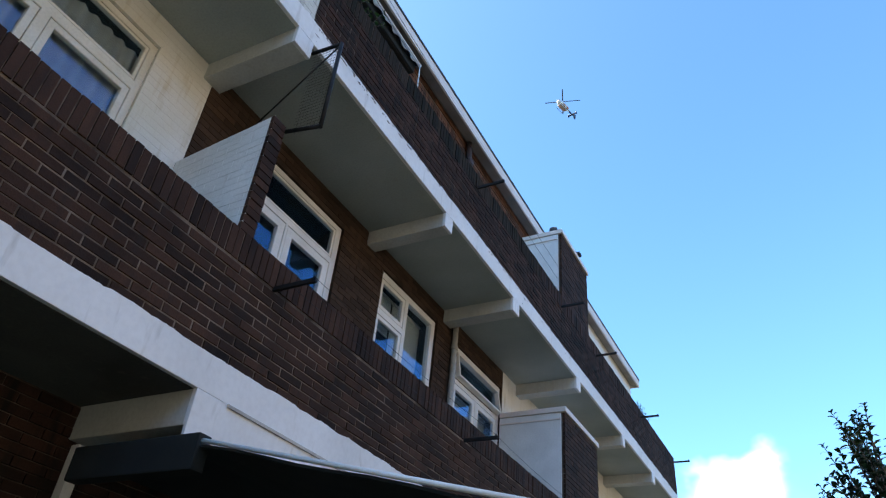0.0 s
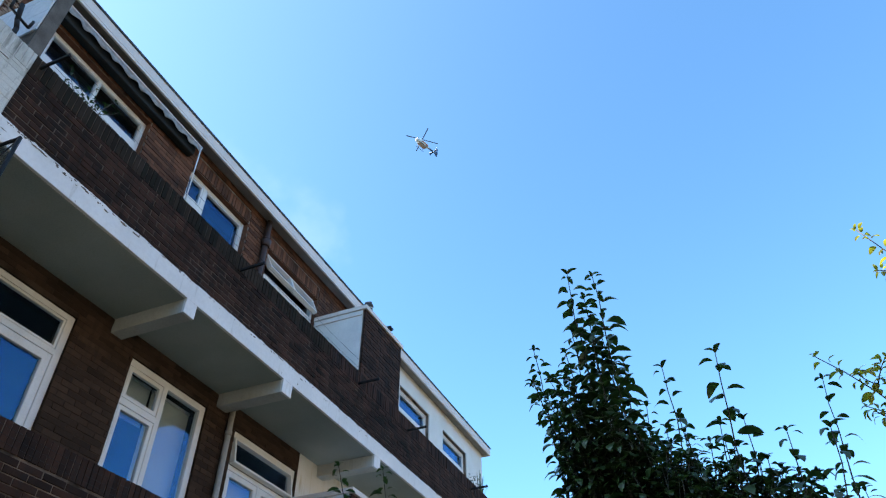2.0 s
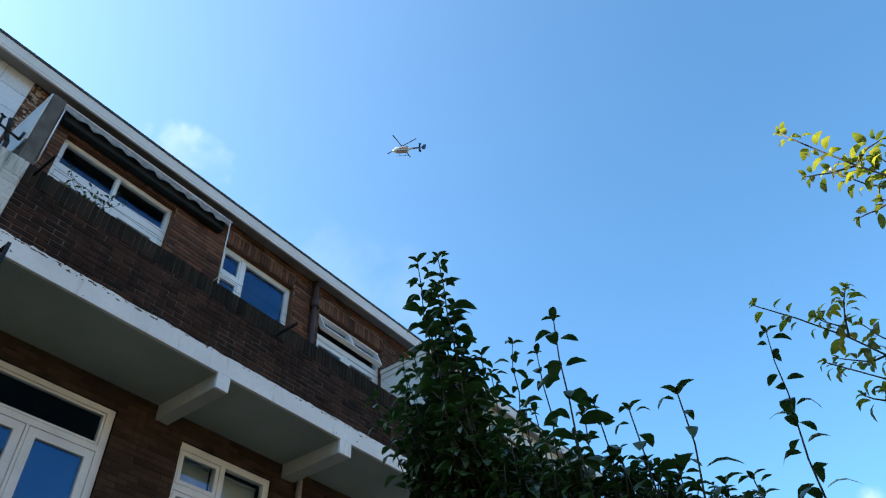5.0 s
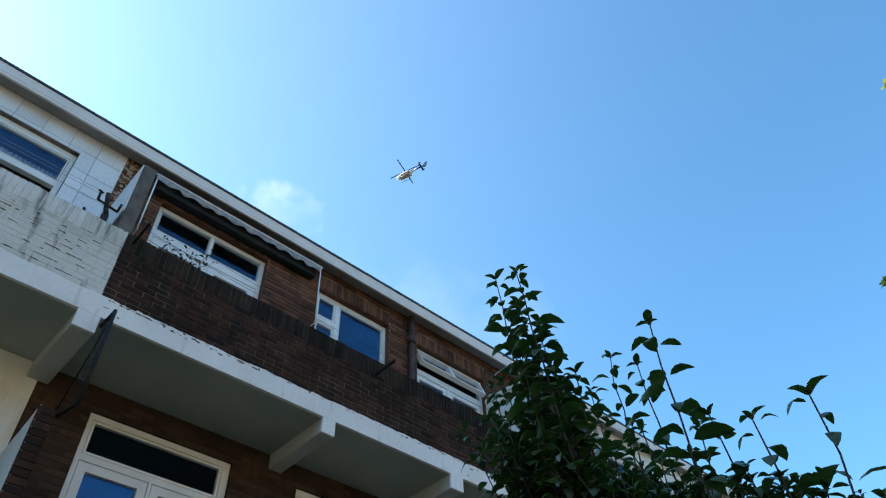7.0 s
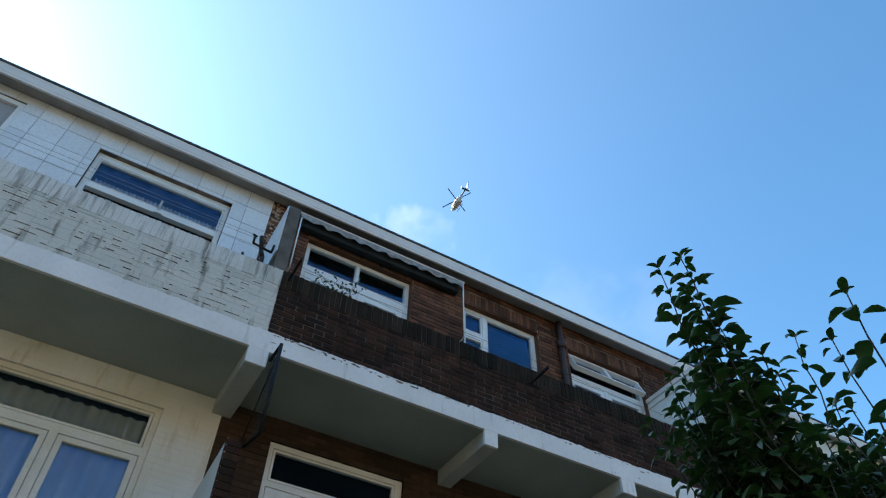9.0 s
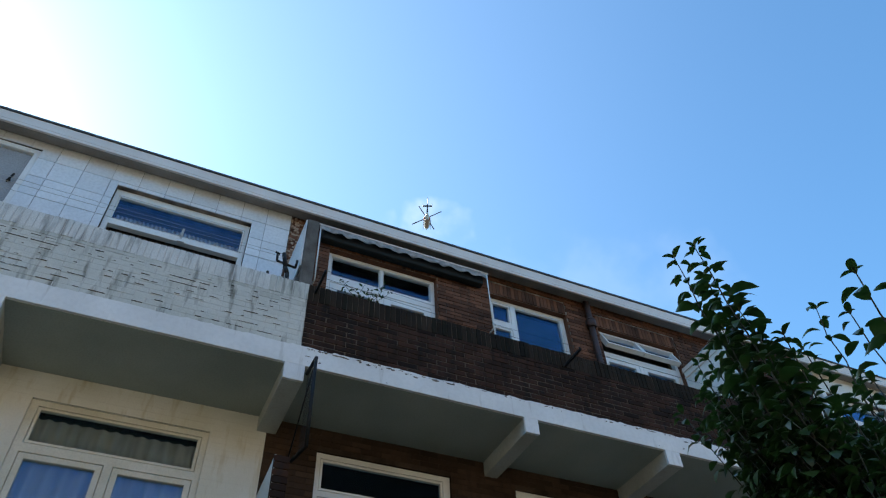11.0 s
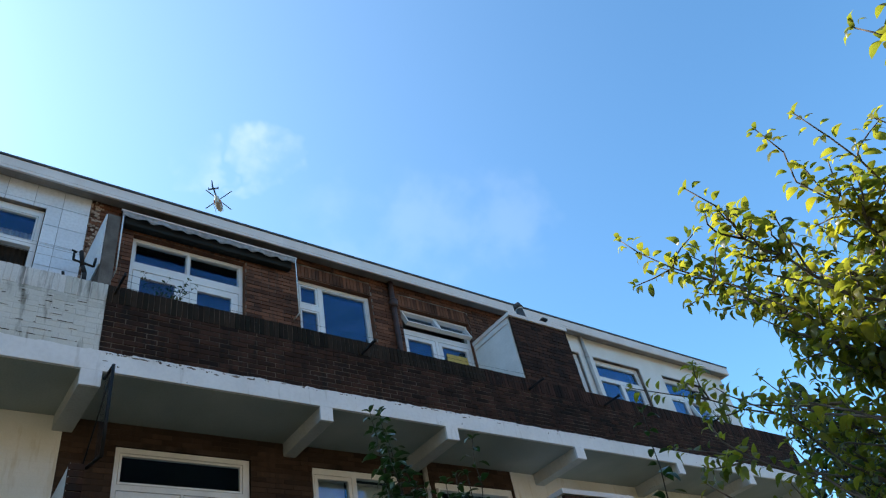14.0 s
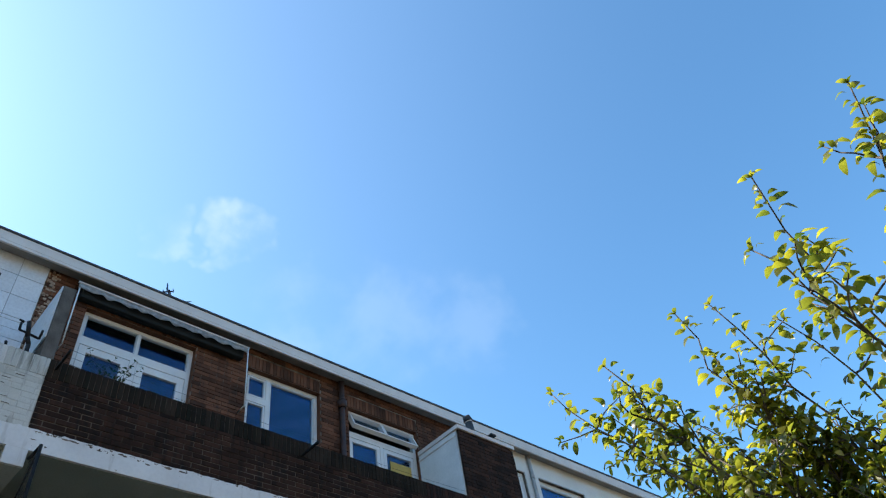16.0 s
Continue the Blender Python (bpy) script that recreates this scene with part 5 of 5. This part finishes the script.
# ---- the helicopter ----
def helicopter():
    h = thing("helicopter", "white and red helicopter with dark blue tail, flying", "helicopter")
    prof = [(3.0, 0.05, -0.25), (2.8, 0.36, -0.2), (2.3, 0.7, -0.08), (1.5, 0.92, 0.0), (0.4, 1.0, 0.05), (-0.8, 0.98, 0.1), (-1.7, 0.74, 0.22), (-2.5, 0.42, 0.38), (-3.2, 0.28, 0.45)]

    def hull(lo, hi, grow=0.0):
        bm = bmesh.new()
        rings = []
        for x, rr, zc in prof[lo:hi]:
            rings.append([bm.verts.new((x, (rr + grow) * math.cos(a), zc + (rr + grow) * 0.95 * math.sin(a))) for a in [2 * math.pi * k / 20 for k in range(20)]])
        for a, b in zip(rings, rings[1:]):
            for k in range(20):
                bm.faces.new((a[k], a[(k + 1) % 20], b[(k + 1) % 20], b[k])).smooth = True
        bm.faces.new(rings[0])
        bm.faces.new(rings[-1][::-1])
        return bm

    part("fuselage", hull(0, 9), M["heli_white"], h, "white cabin hull")
    for y in (-1, 1):
        bm = bmesh.new()
        box(bm, -1.7, 1.2, 0.55, 1.02, -0.42, 0.02, 0.15)
        for v in bm.verts:
            v.co.y *= y
        part("side_stripe", bm, M["heli_orange"], h, "red side flash")
    bm = bmesh.new()
    box(bm, -1.5, 1.9, -0.6, 0.6, -0.93, -0.5, 0.16)
    part("belly_panel", bm, M["heli_belly"], h, "pinkish grey belly panel")
    bm = bmesh.new()
    box(bm, 1.75, 2.75, -0.5, 0.5, -0.08, 0.45, 0.2)
    part("windscreen", bm, M["heli_dark"], h, "dark cockpit glazing")
    bm = bmesh.new()
    box(bm, -1.9, 0.9, -0.5, 0.5, 0.8, 1.25, 0.18)
    part("engine_cowling", bm, M["heli_blue"], h, "dark blue engine cowling")
    bm = bmesh.new()
    tube(bm, (-3.0, 0, 0.45), (-6.2, 0, 0.6), 0.29, 0.17, 14)
    part("tail_boom", bm, M["heli_blue"], h, "dark blue tail boom")
    bm = bmesh.new()
    box(bm, -7.0, -6.0, -0.09, 0.09, -0.3, 1.9, 0.06)
    for v in bm.verts:
        v.co.x -= 0.35 * max(0, v.co.z - 0.4)
    fin = part("tail_fin", bm, M["heli_blue"], h, "dark blue fin")
    bm = bmesh.new()
    tube(bm, (-6.5, -0.12, 0.6), (-6.5, 0.12, 0.6), 0.55, sides=18)
    part("tail_rotor_shroud", bm, M["heli_dark"], fin)
    bm = bmesh.new()
    box(bm, -5.6, -5.05, -1.35, 1.35, 0.52, 0.6, 0.03)
    part("stabiliser", bm, M["heli_blue"], h, "dark blue stabiliser")
    for y in (-1.35, 1.35):
        bm = bmesh.new()
        box(bm, -5.85, -5.05, y - 0.04, y + 0.04, 0.2, 1.1, 0.03)
        part("end_plate", bm, M["heli_blue"], h)
    for y in (-1.05, 1.05):
        bm = bmesh.new()
        tube(bm, (-1.7, y, -1.5), (1.6, y, -1.5), 0.06)
        tube(bm, (1.6, y, -1.5), (2.0, y, -1.35), 0.06)
        skid = part("skid", bm, M["heli_dark"], h)
        for x in (-1.0, 0.9):
            bm = bmesh.new()
            tube(bm, (x, y, -1.5), (x, y * 0.5, -0.65), 0.05)
            part("strut", bm, M["heli_dark"], skid)
    bm = bmesh.new()
    tube(bm, (0, 0, 1.1), (0, 0, 1.75), 0.13)
    part("mast", bm, M["heli_dark"], h)
    rotor = new("rotor")
    rotor.parent = h
    bm = bmesh.new()
    tube(bm, (0, 0, -0.08), (0, 0, 0.1), 0.32, 0.24, 14)
    part("hub", bm, M["heli_dark"], rotor)
    for k in range(4):
        bm = bmesh.new()
        box(bm, 0.25, 5.1, -0.15, 0.17, -0.015, 0.02, 0.01, Matrix.Rotation(math.pi / 2 * k, 4, "Z") @ Matrix.Rotation(radians(6), 4, "X"))
        part("blade", bm, M["heli_dark"], rotor)
    return h, rotor


heli, heli_rotor = helicopter()


# ---- bricks and tiles ----
def brickwork():
    # first floor parapet: the stretch above the garden path brick by brick, the rest joined
    z, top = 3.057, 3.672
    rows_all = proud(courses(Y0, PEND, z, top), PX - 0.014, PX, 1, 0.003, 0.002)
    caps = proud(soldiers(Y0, PEND, top + 0.001, 3.875), PX - 0.014, PX + 0.002, 2, 0.004, 0.002)
    stretch = [b for b in rows_all if 0.55 < (b[2] + b[3]) / 2 < 5.3][:240] + [b for b in caps if 0.3 < b[2] < 3.9][:58]
    chosen = set(stretch)
    parapet = bpy.data.objects["parapet_first"]
    pieces("brick", M["brick_piece"], stretch, parapet)
    blocks("bricks", M["brick"], [b for b in rows_all + caps if b not in chosen], parapet, "stuff")
    # top floor parapet
    z, top = 5.958, 6.54
    parapet = bpy.data.objects["parapet_top"]
    rows_all = proud(courses(JOIN, PEND, z, top), PX - 0.014, PX, 3, 0.003, 0.002)
    caps = proud(soldiers(JOIN, PEND, top + 0.001, 6.75), PX - 0.014, PX + 0.002, 4, 0.004, 0.002)
    stretch = [b for b in rows_all if (b[2] + b[3]) / 2 < 6.6][:210] + [b for b in caps if b[2] < 7.2][:85]
    chosen = set(stretch)
    pieces("brick", M["dark_brick_piece"], [b for b in stretch if b[4] < top], parapet)
    pieces("brick", M["soot_cap"], [b for b in stretch if b[4] >= top], parapet)
    blocks("bricks", M["dark_brick"], [b for b in rows_all + caps if b not in chosen], parapet, "stuff")
    parapet = bpy.data.objects["parapet_painted"]
    rows_all = proud(courses(Y0, JOIN, z, top, joint=0.004), PX - 0.01, PX - 0.003, 5, 0.002, 0.001)
    caps = proud(soldiers(Y0, JOIN, top + 0.001, 6.75), PX - 0.01, PX, 6, 0.005, 0.002)
    stretch = [b for b in rows_all if (b[2] + b[3]) / 2 > -3.2][:220] + [b for b in caps if b[2] > -2.6][:70]
    chosen = set(stretch)
    pieces("brick", M["white_brick"], stretch[:220], parapet)
    pieces("brick", M["white_cap"], stretch[220:], parapet)
    blocks("bricks", M["white_brick"], [b for b in rows_all + caps if b not in chosen], parapet, "stuff")
    r = random.Random(77)
    cracks = []
    for k in range(230):
        y, row = r.uniform(-2.5, JOIN - 0.2), r.randrange(1, 9)
        w = r.uniform(0.02, 0.13) * r.random() + 0.012
        zc = z + 0.065 * row - 0.0065
        cracks.append((PX - 0.006, PX + 0.0012, y, y + w, zc, zc + r.uniform(0.002, 0.006)))
    blocks("paint_crack", M["mortar_dark"], cracks, parapet, "stuff")
    # flaked paint along the beams
    for name, z, seed, count in (("first", 2.85, 31, 16), ("top", 5.75, 32, 170)):
        r = random.Random(seed)
        bm = bmesh.new()
        for k in range(count):
            y = 1.95 + (PEND - 2.1) * r.random() ** 1.8 if name == "top" else r.uniform(-3.0, PEND - 0.1)
            at = z + (0.203 - abs(r.gauss(0, 0.016)) if r.random() < 0.88 else r.uniform(0.01, 0.19))
            w, h = r.uniform(0.006, 0.06) * (0.2 + r.random() ** 2), r.uniform(0.002, 0.013)
            ring = []
            for i in range(7):
                a = -2 * math.pi * i / 7
                k2 = r.uniform(0.5, 1.1)
                ring.append(bm.verts.new((PX + 0.0056, y - w * k2 * math.cos(a), at + h * k2 * math.sin(a))))
            bm.faces.new(ring)
        flakes = part("paint_flake", bm, M["mortar"], bpy.data.objects["balcony_beam_" + name], "bare concrete where paint has flaked")
        tagged(flakes, "bare concrete where paint has flaked", kind="stuff")
    r = random.Random(40)
    rubble = []
    for k in range(90):
        y, zz = 1.724 + r.uniform(0, 0.10), r.uniform(7.2, ROOF - 0.06)
        rubble.append((FX - 0.012, FX + r.uniform(0.0, 0.02), y, y + r.uniform(0.02, 0.06), zz, zz + r.uniform(0.015, 0.05)))
    blocks("broken_brick", M["raw_brick"], rubble, wall_top, "stuff")
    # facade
    # Ground floor bricks use the blackened colour to deepen the shade there.
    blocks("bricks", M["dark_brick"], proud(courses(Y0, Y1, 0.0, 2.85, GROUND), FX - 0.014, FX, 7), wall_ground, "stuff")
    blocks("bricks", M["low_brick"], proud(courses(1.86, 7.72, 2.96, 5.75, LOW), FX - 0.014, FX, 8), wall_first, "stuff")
    shrunk = [(a + 0.004, b - 0.004, c + 0.004, d - 0.004) for a, b, c, d in LOW]
    for a, b in ((Y0, 1.852), (7.728, Y1)):
        pierced("paint_coat", -2.069, FX - 0.0025, a, b, 2.96, 5.745, shrunk, M["cream"], "cream paint over the brick joints")
    blocks("painted_bricks", M["cream"], proud(courses(Y0, 1.85, 2.96, 5.75, LOW, joint=0.002), FX - 0.014, FX - 0.001, 9, 0.0007), wall_first, "stuff")
    blocks("painted_bricks", M["cream"], proud(courses(7.73, Y1, 2.96, 5.75, LOW, joint=0.002), FX - 0.014, FX - 0.001, 10, 0.0007), wall_first, "stuff")
    lintels = [(a, b, d, d + 0.205) for a, b, c, d in TOP[2:5]]
    blocks("bricks", M["wall_brick"], proud(courses(1.74, 8.9, 5.96, ROOF, TOP + lintels), FX - 0.014, FX, 11), wall_top, "stuff")
    for k, (a, b, c, d) in enumerate(lintels):
        blocks("lintel_bricks", M["wall_brick"], proud(soldiers(a, b, c + 0.006, d), FX - 0.014, FX, 12 + k), wall_top, "stuff")
    for a, b, c, d in TOP[2:5]:
        bm = bmesh.new()
        for y0, y1, z0, z1 in ((a, a + 0.006, c, d), (b - 0.006, b, c, d), (a + 0.0065, b - 0.0065, d - 0.006, d)):
            box(bm, FX - 0.089, FX - 0.013, y0 + 0.0005, y1 - 0.0005, z0, z1 - 0.0005)
        part("reveal", bm, M["wall_brick"], wall_top)
    # white plaster on the far stretch
    pl = pierced("plaster_coat", FX - 0.0115, FX + 0.012, 8.905, Y1, 5.96, ROOF, TOP, M["plaster"], "white plastered wall")
    # marbled tiles
    pierced("tile_bed", FX - 0.0118, FX - 0.004, Y0, 1.722, 5.96, ROOF - 0.002, TOP, M["tile_bed"], "grey joints between the wall tiles")
    cells, side = [], 0.30
    for i in range(12):
        for k in range(10):
            y1, z1 = 1.725 - i * side, ROOF - 0.004 - k * side
            y0, z0 = y1 - side + 0.005, max(z1 - side + 0.005, 5.97)
            parts_ = [(y0, y1, z0, z1)]
            for a, b, c, d in TOP[:2]:
                left = []
                for p, q, u, v in parts_:
                    if q <= a or p >= b or v <= c or u >= d:
                        left.append((p, q, u, v))
                        continue
                    if p < a:
                        left.append((p, a, u, v))
                    if q > b:
                        left.append((b, q, u, v))
                    s, e = max(p, a), min(q, b)
                    if v > d:
                        left.append((s, e, d, v))
                    if u < c:
                        left.append((s, e, u, c))
                parts_ = left
            cells += [(FX - 0.0035, FX + 0.006, *c) for c in parts_ if c[1] - c[0] > 0.02 and c[3] - c[2] > 0.02]
    pieces("tile", M["tile"], cells, wall_top)


brickwork()


# ---- what moves ----
FLIGHT = [
    (0, -45.8, 139.6, 157.4, 258), (0.5, -48.2, 138.2, 157.8, 263), (1, -51.6, 134.1, 160.3, 263), (1.5, -55.1, 130.1, 162.5, 261), (2, -57.9, 127.8, 163.3, 255), (2.5, -61.9, 124.7, 164.2, 248),
    (3, -64.9, 121.2, 165.7, 241), (3.5, -67.9, 116.6, 167.7, 234), (6, -86.7, 95.8, 172.1, 209), (6.5, -90.3, 91.5, 172.5, 205), (7, -94.8, 85.9, 172.8, 201), (7.5, -99.2, 81.9, 172.3, 196),
    (8, -103.2, 77.8, 171.7, 191), (8.5, -107.4, 73.6, 170.8, 184), (11, -123.4, 60.2, 164.3, 159), (11.5, -126.3, 59.1, 162.6, 156), (12, -130.6, 56.8, 159.7, 156), (12.5, -131.9, 56.2, 158.6, 154),
    (13, -134, 55, 156.9, 151), (13.5, -136.3, 55.1, 154.7, 147), (14, -137.9, 55.4, 153, 143), (14.5, -139.4, 54.9, 151.6, 143), (15, -140.7, 54.6, 150.1, 142), (15.5, -141.9, 55.5, 147.5, 141),
    (16, -142.8, 56.4, 144.9, 140)]


def motions():
    walk(heli, [(t, pose(x, y, z, 0, 4, turn)) for t, x, y, z, turn in FLIGHT])
    walk(heli_rotor, [(0.2 * k, pose(0, 0, 1.75, 0, 0, 30 + 66 * k)) for k in range(81)])


motions()
